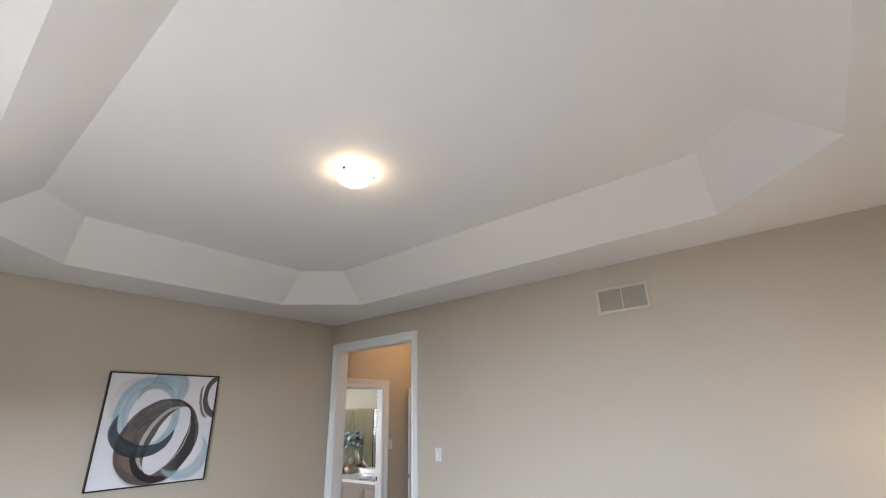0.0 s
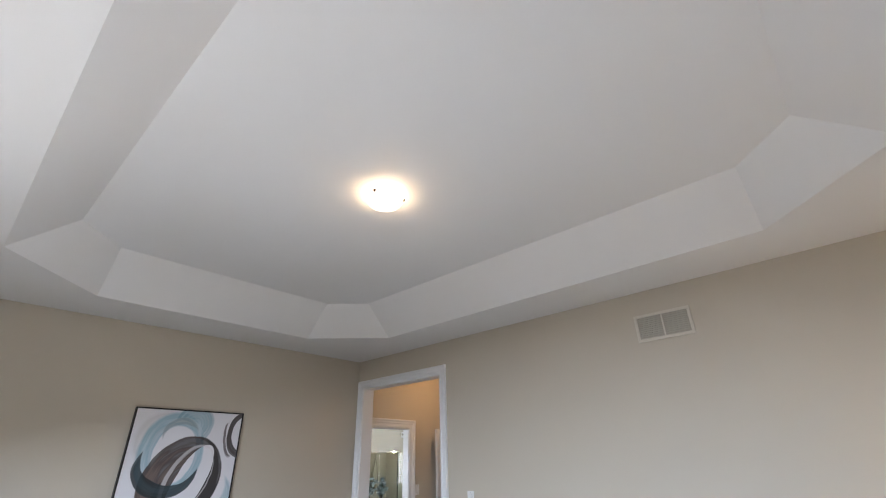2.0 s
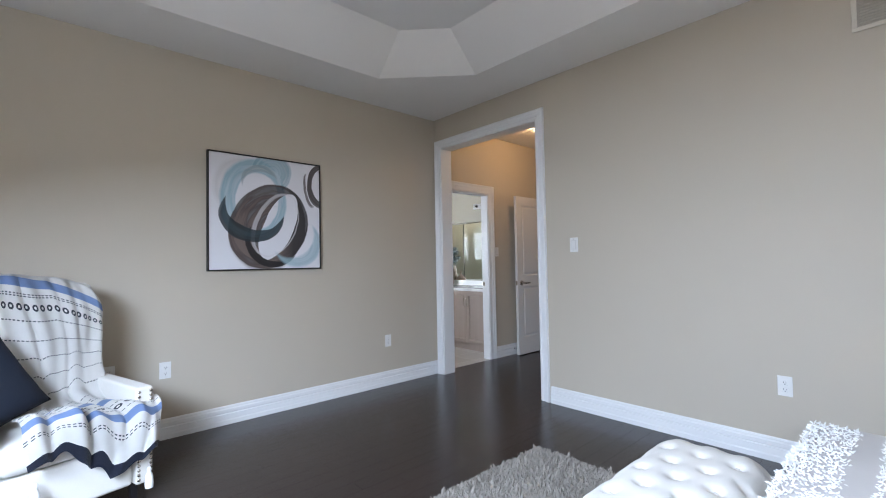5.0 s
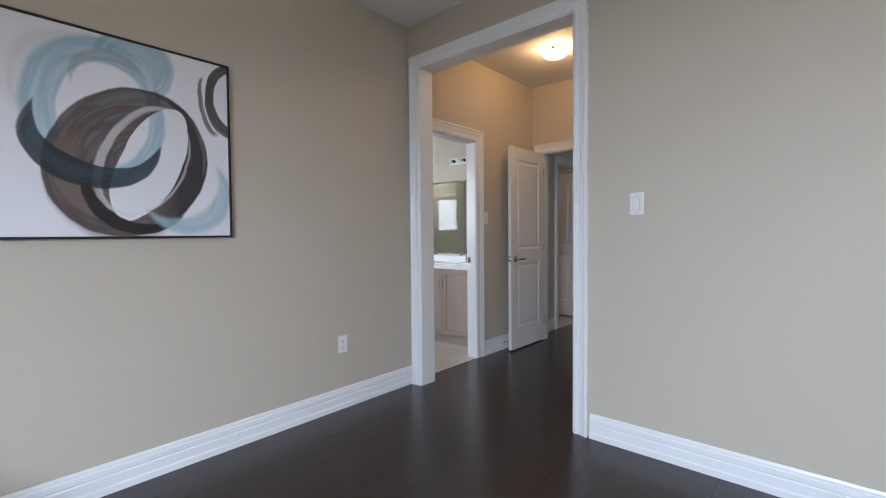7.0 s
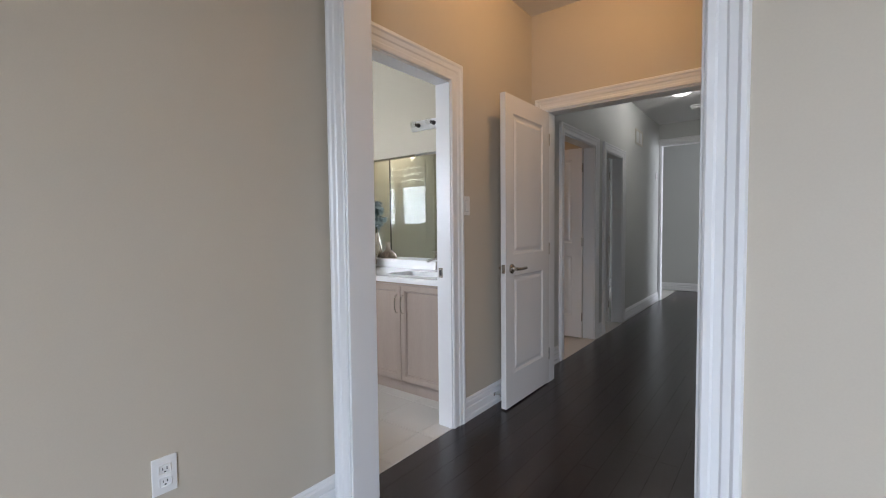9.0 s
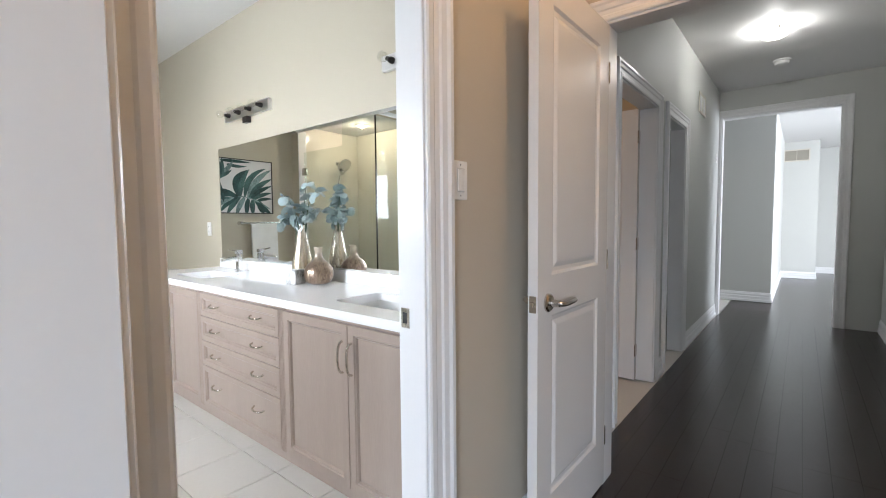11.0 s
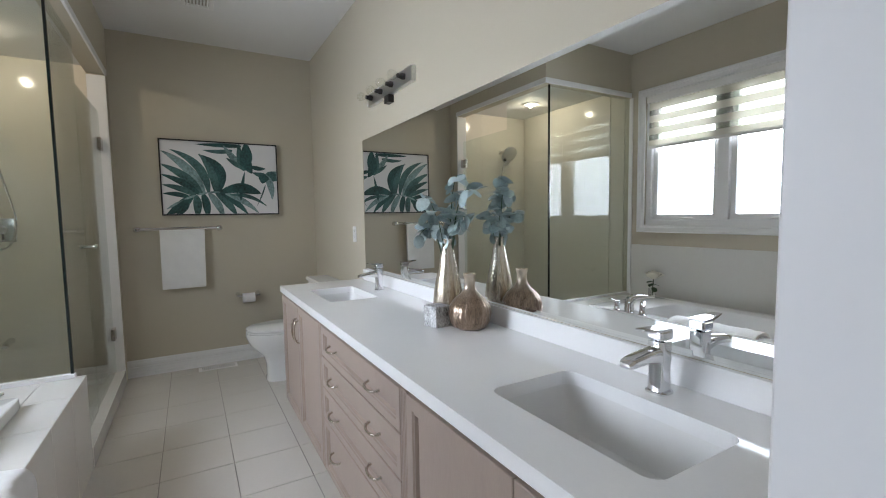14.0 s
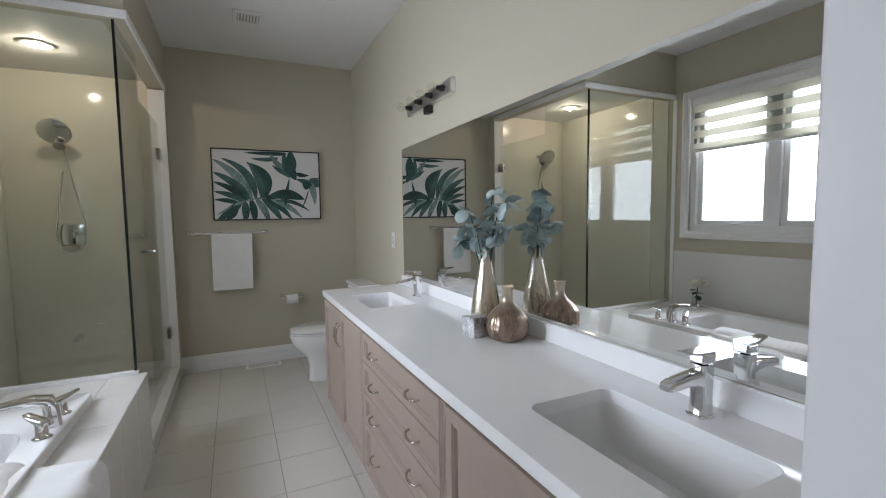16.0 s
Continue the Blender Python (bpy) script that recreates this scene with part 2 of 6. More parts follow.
def join(bm, own, m=None):
    """Adds the mesh own, moved by m, to bm."""
    if m is not None:
        bmesh.ops.transform(own, matrix=m, verts=own.verts)
    tmp = bpy.data.meshes.new("tmp")
    own.to_mesh(tmp)
    own.free()
    bm.from_mesh(tmp)
    bpy.data.meshes.remove(tmp)
    return bm


def lathe(profile, n=32, bm=None, cap=True):
    bm = bm or bmesh.new()
    rings = []
    for r, z in profile:
        rings.append([bm.verts.new((r * math.cos(2 * math.pi * i / n), r * math.sin(2 * math.pi * i / n), z)) for i in range(n)])
    loft_rings(bm, rings, cap)
    return bm


def loft_rings(bm, rings, cap=True, close=True):
    for a, b in zip(rings, rings[1:]):
        c = len(a)
        for i in range(c if close else c - 1):
            bm.faces.new((a[i], a[(i + 1) % c], b[(i + 1) % c], b[i]))
    if cap:
        bm.faces.new(rings[0][::-1])
        bm.faces.new(rings[-1])
    return bm


def oval(bm, cx, cy, z, a, b, n=28, power=2.0, back=None):
    """One ring of a rounded shape; back limits how far it reaches on +y."""
    out = []
    for i in range(n):
        t = 2 * math.pi * i / n
        c, s = math.cos(t), math.sin(t)
        x = a * math.copysign(abs(c) ** (2 / power), c)
        y = b * math.copysign(abs(s) ** (2 / power), s)
        if back is not None:
            y = min(y, back)
        out.append(bm.verts.new((cx + x, cy + y, z)))
    return out


def tube(points, r, n=10, bm=None):
    bm = bm or bmesh.new()
    pts = [Vector(p) for p in points]
    rings, side = [], None
    for i, p in enumerate(pts):
        d = (pts[min(i + 1, len(pts) - 1)] - pts[max(i - 1, 0)]).normalized()
        if side is None:
            side = d.orthogonal().normalized()
        side = (side - d * side.dot(d)).normalized()
        up = d.cross(side)
        rad = r(i / (len(pts) - 1)) if callable(r) else r
        rings.append([bm.verts.new(p + rad * (math.cos(2 * math.pi * j / n) * side + math.sin(2 * math.pi * j / n) * up)) for j in range(n)])
    return loft_rings(bm, rings)


def arc(p0, p1, p2, n=10):
    """A smooth bend from p0 by p1 to p2."""
    a, b, c = Vector(p0), Vector(p1), Vector(p2)
    return [(1 - t) ** 2 * a + 2 * t * (1 - t) * b + t * t * c for t in (i / n for i in range(n + 1))]


def wall(name, axis, d0, d1, a0, a1, z0, z1, holes=(), material=None, label=""):
    """A wall that runs along the axis from a0 to a1 and is d0 to d1 thick, with holes (a, a, z, z)."""
    bm = bmesh.new()
    us = sorted({a0, a1, *(h[0] for h in holes), *(h[1] for h in holes)})
    zs = sorted({z0, z1, *(h[2] for h in holes), *(h[3] for h in holes)})
    filled = lambda i, j: 0 <= i < len(us) - 1 and 0 <= j < len(zs) - 1 and not any(
        h[0] <= (us[i] + us[i + 1]) / 2 <= h[1] and h[2] <= (zs[j] + zs[j + 1]) / 2 <= h[3] for h in holes)
    P = lambda u, d, z: bm.verts.new((u, d, z) if axis == "x" else (d, u, z))
    for i in range(len(us) - 1):
        for j in range(len(zs) - 1):
            if not filled(i, j):
                continue
            u, v, p, q = us[i], us[i + 1], zs[j], zs[j + 1]
            for d in (d0, d1):
                bm.faces.new((P(u, d, p), P(v, d, p), P(v, d, q), P(u, d, q)))
            for di, dj, s in ((-1, 0, ((u, p), (u, q))), (1, 0, ((v, p), (v, q))), (0, -1, ((u, p), (v, p))), (0, 1, ((u, q), (v, q)))):
                if not filled(i + di, j + dj):
                    (e, f), (g, h) = s
                    bm.faces.new((P(e, d0, f), P(g, d0, h), P(g, d1, h), P(e, d1, f)))
    bmesh.ops.remove_doubles(bm, verts=bm.verts, dist=1e-5)
    return thing(name, bm, material or PAINT, label or "painted greige plaster wall", "wall", kind="structure")


CASING = [(0, 0), (0, 0.012), (0.006, 0.016), (0.022, 0.016), (0.028, 0.012), (0.046, 0.013), (0.052, 0.018), (0.070, 0.020), (0.078, 0.026), (0.090, 0.026), (0.095, 0.018), (0.095, 0)]


def casing(parent_name, u0, u1, z1, m, label="white moulded door casing", k=1.0, bottom=None):
    """Moulded trim round an opening from u0 to u1 and up to z1, in the xz plane facing -y, moved by m."""
    bm = bmesh.new()
    rings = []
    zb = 0.0 if bottom is None else bottom
    for (u, v) in CASING:
        u *= k
        if bottom is None:
            r = [(u0 - u, -v, zb), (u0 - u, -v, z1 + u), (u1 + u, -v, z1 + u), (u1 + u, -v, zb)]
        else:
            r = [(u0 - u, -v, zb - u), (u0 - u, -v, z1 + u), (u1 + u, -v, z1 + u), (u1 + u, -v, zb - u), (u0 - u, -v, zb - u)]
        rings.append([bm.verts.new(c) for c in r])
    for a, b in zip(rings, rings[1:] + rings[:1]):
        for i in range(len(a) - 1):
            bm.faces.new((a[i], a[i + 1], b[i + 1], b[i]))
    if bottom is None:
        bm.faces.new([r[0] for r in rings])
        bm.faces.new([r[-1] for r in rings])
    else:
        bmesh.ops.remove_doubles(bm, verts=bm.verts, dist=1e-5)
    bmesh.ops.transform(bm, matrix=m, verts=bm.verts)
    return thing(parent_name, bm, TRIM, label, "trim", kind="structure")


BASE = [(0, 0), (0.021, 0), (0.021, 0.030), (0.016, 0.038), (0.016, 0.078), (0.010, 0.084), (0.013, 0.092), (0.013, 0.112), (0.008, 0.120), (0.008, 0.128), (0.004, 0.138), (0, 0.139)]


def baseboard(p, q, side):
    """A moulded skirting from p to q on the floor, standing out to the given side (a unit vector)."""
    bm = bmesh.new()
    rings = [[bm.verts.new((e[0] + side[0] * d, e[1] + side[1] * d, z)) for d, z in BASE] for e in (p, q)]
    loft_rings(bm, rings)
    return thing("baseboard", bm, TRIM, "white moulded baseboard", "baseboard", kind="structure")


def jamb(name, axis, d0, d1, a0, a1, z1, t=0.02):
    """The lining of an opening a0 to a1 in a wall d0 to d1."""
    bm = bmesh.new()
    for (u0, u1, q0, q1) in ((a0, a0 + t, 0, z1), (a1 - t, a1, 0, z1), (a0 + t, a1 - t, z1 - t, z1)):
        box(*((u0, u1, d0, d1) if axis == "x" else (d0, d1, u0, u1)), q0, q1, 0.002, 1, bm)
    return thing(name, bm, TRIM, "white painted door lining", "door frame", kind="structure")


FACE_PX = lambda x: pose(x, 0, 0, 0, 0, 90)        # local -y becomes +x, local x becomes +y
FACE_NX = lambda x: pose(x, 0, 0, 0, 0, -90)       # local -y becomes -x, local x becomes -y
FACE_NY = lambda y: pose(0, y, 0)
FACE_PY = lambda y: pose(0, y, 0, 0, 0, 180)       # local -y becomes +y, local x becomes -x

# ---------------------------------------------------------------- structure
H, HT = 2.775, 3.07
RX, RY = 5.53, -3.98
W = -4.345
MY = 1.645
WY = -1.0
EX0, EX1 = -0.118, -0.022          # wall between vestibule and bathroom
E0, E1 = 0.225, 0.895              # its opening
V0, V1 = 1.93, 2.04                # wall between vestibule and hall

wall("wall_west", "y", -0.118, 0.0, -3.98, 0.0, 0, 3.2)
wall("wall_north", "x", 0.0, 0.14, 0.0, RX, 0, 3.2, [(0.10, 1.372, 0, 2.455)])
wall("wall_north_stub", "x", 0.0, 0.14, -0.118, 0.0, 0, 3.2)
wall("wall_east", "y", RX, RX + 0.15, -4.13, 0.14, 0, 3.2)
wall("wall_south", "x", RY - 0.15, RY, -0.118, RX, 0, 3.2, [(1.95, 4.35, 0.6, 2.3)])
wall("wall_vestibule_west", "y", EX0, EX1, 0.14, 1.93, 0, 2.9, [(E0, E1, 0, 2.045)])
wall("wall_vestibule_east", "y", 1.46, 1.56, 0.14, 1.93, 0, 2.9)
wall("wall_vestibule_north", "x", V0, V1, -0.118, 1.56, 0, 2.9, [(0.095, 1.36, 0, 2.06)])
wall("wall_hall_west", "y", -0.16, -0.05, V1, 6.45, 0, 2.9, [(2.60, 3.45, 0, 2.03), (3.78, 4.44, 0, 2.03)], material=HALLP)
wall("wall_hall_east", "y", 1.46, 1.56, V1, 6.45, 0, 2.9, material=HALLP)
wall("wall_hall_end", "x", 6.45, 6.57, -0.6, 1.9, 0, 2.9, [(-0.03, 1.10, 0, 2.46)], material=HALLP)
wall("wall_far_room_near", "x", 7.85, 7.97, -1.6, 0.46, 0, 2.9, material=HALLP)
wall("wall_far_room_back", "x", 11.5, 11.6, 0.36, 1.02, 0, 2.9, material=HALLP)
wall("wall_far_room_side", "y", 0.98, 1.02, 11.6, 12.9, 0, 2.9, material=HALLP)
wall("wall_far_room_rear", "x", 12.9, 13.0, 0.9, 5.0, 0, 2.9, material=HALLP)
wall("wall_far_room_left", "y", 0.36, 0.46, 7.97, 11.5, 0, 2.9, material=HALLP)
wall("wall_far_room_west", "y", -1.7, -1.6, 6.57, 7.97, 0, 2.9, material=HALLP)
wall("wall_far_room_south", "x", 6.45, 6.57, 1.9, 5.0, 0, 2.9, material=HALLP)
wall("wall_far_room_east", "y", 5.0, 5.1, 6.45, 13.0, 0, 2.9, [(6.85, 9.75, 0.6, 2.4)], material=HALLP)
# bathroom
wall("wall_bath_north", "x", MY, MY + 0.12, W - 0.12, EX0, 0, 2.9, material=BATHP)
wall("wall_bath_west", "y", W - 0.12, W, WY - 0.15, MY, 0, 2.9, material=BATHP)
wall("wall_bath_south", "x", WY - 0.15, WY, W, EX0, 0, 2.9, [(-2.64, -1.27, 1.17, 2.35)], material=BATHP)
wall("wall_bath_east", "y", -0.24, EX0 - 0.001, WY, 0.14, 0, 2.9, material=BATHP)
wall("wall_shower_header", "x", -0.03, 0.08, W, -2.80, 2.385, 2.775, material=BATHP)
wall("wall_shower_side_header", "y", -2.89, -2.80, WY, -0.03, 2.385, 2.775, material=BATHP)
wall("wall_shower_end", "x", -0.03, 0.08, W, -4.20, 0, 2.385, material=BATHP)
# rooms off the hall
wall("wall_side_room_west", "y", -2.2, -2.1, 1.93, 6.45, 0, 2.9)
wall("wall_side_room_middle", "x", 3.58, 3.66, -2.1, -0.16, 0, 2.9)

for nm, (x0, x1, y0, y1), lab in (
        ("floor_bedroom_base", (-0.118, RX + 0.15, -4.13, 0.14), "dark espresso hardwood floor"),
        ("floor_hall_base", (-2.2, 5.1, 0.14, 13.0), "dark espresso hardwood floor")):
    x0 = EX1 + 0.02 if nm == "floor_hall_base" else x0
    thing(nm, box(x0, x1, y0, y1, -0.12, -0.004), WOOD, lab, "floor", kind="structure")
thing("floor_side_room", box(-2.2, -0.02, 1.95, 7.85, -0.12, -0.006), TILE, "pale tiled floor of side rooms", "floor", kind="structure")
thing("floor_bath_base", box(W - 0.1, EX1, WY, MY, -0.13, -0.006), GROUT, "beige grout bed under the floor tiles", "floor", kind="structure")


def octagon(x0, x1, y0, y1, c, z):
    return [(x0, y0 + c, z), (x0, y1 - c, z), (x0 + c, y1, z), (x1 - c, y1, z), (x1, y1 - c, z), (x1, y0 + c, z), (x1 - c, y0, z), (x0 + c, y0, z)]


def tray_ceiling():
    bm = bmesh.new()
    low = [bm.verts.new(p) for p in octagon(0.555, 4.985, -3.46, -0.52, 0.58, H)]
    top = [bm.verts.new(p) for p in octagon(0.855, 4.69, -3.17, -0.81, 0.29, HT)]
    out = [bm.verts.new(p) for p in ((0, RY, H), (0, 0, H), (RX, 0, H), (RX, RY, H))]
    o00, o01, o11, o10 = out
    for f in ((o00, low[0], low[1], o01), (o01, low[1], low[2]), (o01, low[2], low[3], o11), (o11, low[3], low[4]),
              (o11, low[4], low[5], o10), (o10, low[5], low[6]), (o10, low[6], low[7], o00), (o00, low[7], low[0])):
        bm.faces.new(f)
    loft_rings(bm, [low, top], cap=False)
    bm.faces.new(top)
    bmesh.ops.recalc_face_normals(bm, faces=bm.faces)
    bmesh.ops.solidify(bm, geom=list(bm.faces), thickness=-0.03)
    return thing("ceiling_bedroom", bm, WHITE_CEIL, "white tray ceiling with sloped octagonal recess", "ceiling", kind="structure")


tray_ceiling()
thing("roof_bedroom", box(-0.118, RX + 0.15, -4.13, 0.14, 3.2, 3.3), WHITE_CEIL, "plain slab above the tray ceiling", "roof", kind="structure")
thing("ceiling_side_rooms", box(-2.2, -0.06, 1.95, 13.0, H, 2.9), WHITE_CEIL, "flat white ceiling of side rooms", "ceiling", kind="structure")
thing("ceiling_hall", box(-0.06, 5.1, 0.14, 13.0, H, 2.9), WHITE_CEIL, "flat white ceiling", "ceiling", kind="structure")
thing("ceiling_bath", box(W, EX0, WY, MY, H, 2.9), WHITE_CEIL, "flat white bathroom ceiling", "ceiling", kind="structure")
thing("ceiling_shower", box(W, -2.89, WY, -0.03, 2.47, 2.50), WHITE_CEIL, "low white shower ceiling", "ceiling", kind="structure")

# openings: linings and casings
jamb("door_frame_bedroom", "x", -0.004, 0.144, 0.10, 1.372, 2.455)
casing("trim_bedroom", 0.112, 1.360, 2.445, FACE_NY(0.0), k=0.90)
casing("trim_bedroom_back", -1.360, -0.112, 2.445, FACE_PY(0.14), k=0.86)
jamb("door_frame_bath", "y", EX0 - 0.002, EX1 + 0.004, E0, E1, 2.045)
casing("trim_bath", E0 + 0.012, E1 - 0.012, 2.036, FACE_PX(EX1), k=1.12)
casing("trim_bath_inside", -E1 - 0.02, -E0 + 0.02, 2.06, FACE_NX(EX0), k=0.8)
jamb("door_frame_hall", "x", V0 - 0.004, V1 + 0.004, 0.095, 1.36, 2.06)
casing("trim_hall", 0.105, 1.35, 2.052, FACE_NY(V0), k=0.95)
casing("trim_hall_back", -1.35, -0.105, 2.052, FACE_PY(V1), k=0.95)
for y0, y1 in ((2.60, 3.45), (3.78, 4.44)):
    jamb("door_frame_side_room", "y", -0.162, -0.046, y0, y1, 2.03)
    casing("trim_side_room", y0 + 0.01, y1 - 0.01, 2.02, FACE_PX(-0.05), k=0.95)
jamb("door_frame_far_room", "x", 6.446, 6.574, -0.03, 1.10, 2.46)
casing("trim_far_room", -0.02, 1.09, 2.45, FACE_NY(6.45), k=0.95)
thing("shower_opening_trim", box(-4.20, -2.795, 0.08, 0.094, 2.375, 2.42, 0.004), TRIM, "white trim along the shower header", "trim", kind="structure")
thing("shower_side_trim", box(-2.80, -2.786, WY, 0.094, 2.375, 2.42, 0.004), TRIM, "white trim along the shower side header", "trim", kind="structure")
thing("shower_jamb_lining", box(-4.20, -4.186, -0.03, 0.085, 0.11, 2.375, 0.002), TRIM, "white lining at the shower door", "trim", kind="structure")

for p, q, sd in (((0, RY), (0, 0), (1, 0)), ((1.46, 0), (RX, 0), (0, -1)), ((RX, RY), (RX, 0), (-1, 0)), ((0, RY), (RX, RY), (0, 1)),
                 ((EX1, 0.99), (EX1, 1.93), (1, 0)), ((EX1, 0.16), (EX1, 0.138), (1, 0)), ((1.46, 0.14), (1.46, 1.93), (-1, 0)),
                                  ((-0.05, V1), (-0.05, 2.50), (1, 0)), ((-0.05, 3.55), (-0.05, 3.68), (1, 0)), ((-0.05, 4.54), (-0.05, 6.45), (1, 0)),
                 ((1.46, V1), (1.46, 6.45), (-1, 0)), ((-1.6, 7.85), (0.46, 7.85), (0, -1)), ((0.46, 7.85), (0.46, 11.5), (1, 0)),
                 ((0.46, 11.5), (1.02, 11.5), (0, -1)), ((1.02, 11.5), (1.02, 12.9), (1, 0)), ((1.02, 12.9), (5.0, 12.9), (0, -1)),
                 ((W, 0.08), (W, MY), (1, 0)), ((W, MY), (-3.0, MY), (0, -1)), ((EX0, 0.14), (EX0, 0.15), (-1, 0)),
                 ((-2.1, 3.66), (-2.1, 6.4), (1, 0))):
    baseboard(p, q, sd)

# ---------------------------------------------------------------- pictures


def chain(nt, op, a, b=None):
    n = nt.nodes.new("ShaderNodeMath")
    n.operation = op
    for i, v in enumerate((a, b)):
        if v is None:
            continue
        if isinstance(v, (int, float)):
            n.inputs[i].default_value = v
        else:
            nt.links.new(v, n.inputs[i])
    return n.outputs[0]


def ring_print():
    """White canvas with overlapping watercolour rings: each ring lies between an outer and an inner ellipse."""
    m = bpy.data.materials.new("watercolour_ring_print")
    m.use_nodes = True
    nt = m.node_tree
    n, k = nt.nodes, nt.links
    b = n["Principled BSDF"]
    b.inputs["Roughness"].default_value = 0.75
    tc = n.new("ShaderNodeTexCoord")
    ns = n.new("ShaderNodeTexNoise")
    ns.inputs["Scale"].default_value, ns.inputs["Detail"].default_value = 5.0, 6
    k.new(tc.outputs["Object"], ns.inputs[0])
    sub = n.new("ShaderNodeVectorMath")
    sub.operation, sub.inputs[1].default_value = 'SUBTRACT', (0.5, 0.5, 0.5)
    k.new(ns.outputs["Color"], sub.inputs[0])
    sc = n.new("ShaderNodeVectorMath")
    sc.operation, sc.inputs[3].default_value = 'SCALE', 0.035
    k.new(sub.outputs[0], sc.inputs[0])
    ad = n.new("ShaderNodeVectorMath")
    ad.operation = 'ADD'
    k.new(tc.outputs["Object"], ad.inputs[0])
    k.new(sc.outputs[0], ad.inputs[1])
    sp = n.new("ShaderNodeSeparateXYZ")
    k.new(ad.outputs[0], sp.inputs[0])
    u, v = sp.outputs[1], sp.outputs[2]

    def ellipse(cx, cy, a, c, turn):
        ct, st = math.cos(radians(turn)), math.sin(radians(turn))
        du, dv = chain(nt, 'SUBTRACT', u, cx), chain(nt, 'SUBTRACT', v, cy)
        p = chain(nt, 'ADD', chain(nt, 'MULTIPLY', du, ct / a), chain(nt, 'MULTIPLY', dv, st / a))
        q = chain(nt, 'ADD', chain(nt, 'MULTIPLY', du, -st / c), chain(nt, 'MULTIPLY', dv, ct / c))
        return chain(nt, 'SQRT', chain(nt, 'ADD', chain(nt, 'MULTIPLY', p, p), chain(nt, 'MULTIPLY', q, q))), du, dv

    streak = n.new("ShaderNodeTexNoise")
    streak.inputs["Scale"].default_value, streak.inputs["Detail"].default_value = 9.0, 8
    k.new(ad.outputs[0], streak.inputs[0])
    base = n.new("ShaderNodeMix")
    base.data_type = 'RGBA'
    base.inputs["A"].default_value, base.inputs["B"].default_value = (0.80, 0.79, 0.82, 1), (0.74, 0.73, 0.76, 1)
    k.new(ns.outputs[0], base.inputs["Factor"])
    col = base.outputs["Result"]
    # outer cx, cy, a, c, turn; inner cx, cy, a, c, turn; colour, second colour, strength, edge
    for o, i, c1, c2, amount, soft in (
            ((-0.17, 0.19, 0.25, 0.25, 35), (-0.09, 0.10, 0.23, 0.23, 20), (0.52, 0.50, 0.50), (0.64, 0.62, 0.62), 0.55, 0.07),
            ((-0.114, 0.10, 0.262, 0.335, 0), (-0.085, 0.10, 0.172, 0.225, -5), (0.17, 0.36, 0.45), (0.46, 0.58, 0.64), 0.85, 0.03),
            ((0.03, 0.34, 0.16, 0.17, -20), (-0.05, 0.22, 0.165, 0.17, 0), (0.15, 0.30, 0.38), (0.36, 0.50, 0.57), 0.8, 0.04),
            ((-0.07, 0.27, 0.14, 0.12, 10), (-0.05, 0.21, 0.15, 0.13, 0), (0.22, 0.26, 0.29), (0.40, 0.44, 0.47), 0.7, 0.04),
            ((-0.025, -0.20, 0.275, 0.275, 90), (0.03, -0.16, 0.225, 0.235, 70), (0.26, 0.23, 0.23), (0.56, 0.53, 0.53), 0.75, 0.04),
            ((0.015, -0.105, 0.362, 0.305, 58), (0.086, -0.10, 0.298, 0.122, 66), (0.016, 0.010, 0.009), (0.150, 0.105, 0.088), 0.96, 0.012),
            ((0.060, -0.090, 0.285, 0.172, 64), (0.072, -0.092, 0.272, 0.150, 64), (0.72, 0.70, 0.72), (0.62, 0.59, 0.60), 0.62, 0.02),
            ((0.035, -0.235, 0.215, 0.205, 0), (0.072, -0.185, 0.222, 0.208, 0), (0.008, 0.007, 0.008), (0.020, 0.016, 0.016), 0.95, 0.015),
            ((-0.125, -0.015, 0.252, 0.222, -8), (-0.095, 0.075, 0.240, 0.212, -12), (0.010, 0.013, 0.015), (0.030, 0.05, 0.06), 0.93, 0.015),
            ((0.47, 0.265, 0.138, 0.195, 0), (0.495, 0.275, 0.118, 0.150, 0), (0.03, 0.022, 0.02), (0.08, 0.06, 0.055), 0.95, 0.02),
            ((0.355, 0.22, 0.050, 0.15, 12), (0.375, 0.235, 0.050, 0.15, 12), (0.04, 0.03, 0.03), (0.14, 0.11, 0.10), 0.85, 0.05),
            ((0.25, -0.24, 0.205, 0.20, 40), (0.19, -0.16, 0.205, 0.20, 40), (0.20, 0.36, 0.43), (0.40, 0.53, 0.59), 0.75, 0.05)):
        eo = ellipse(*o)[0]
        ei = ellipse(*i)[0]
        mo, mi = n.new("ShaderNodeMapRange"), n.new("ShaderNodeMapRange")
        for r, e, lo, hi in ((mo, eo, 1 + soft, 1 - soft), (mi, ei, 1 - soft, 1 + soft)):
            r.inputs["From Min"].default_value, r.inputs["From Max"].default_value = lo, hi
            k.new(e, r.inputs[0])
        fac = chain(nt, 'MULTIPLY', mo.outputs[0], mi.outputs[0])
        wear = n.new("ShaderNodeMapRange")
        wear.inputs["From Min"].default_value, wear.inputs["From Max"].default_value = 0.36, 0.46
        wear.inputs["To Min"].default_value, wear.inputs["To Max"].default_value = amount * (0.86 if amount > 0.9 else 0.6), amount
        polar = n.new("ShaderNodeCombineXYZ")
        k.new(chain(nt, 'MULTIPLY', eo, 8.0), polar.inputs[0])
        k.new(chain(nt, 'MULTIPLY', u, 2.2), polar.inputs[1])
        k.new(chain(nt, 'MULTIPLY', v, 2.2), polar.inputs[2])
        brush = n.new("ShaderNodeTexNoise")
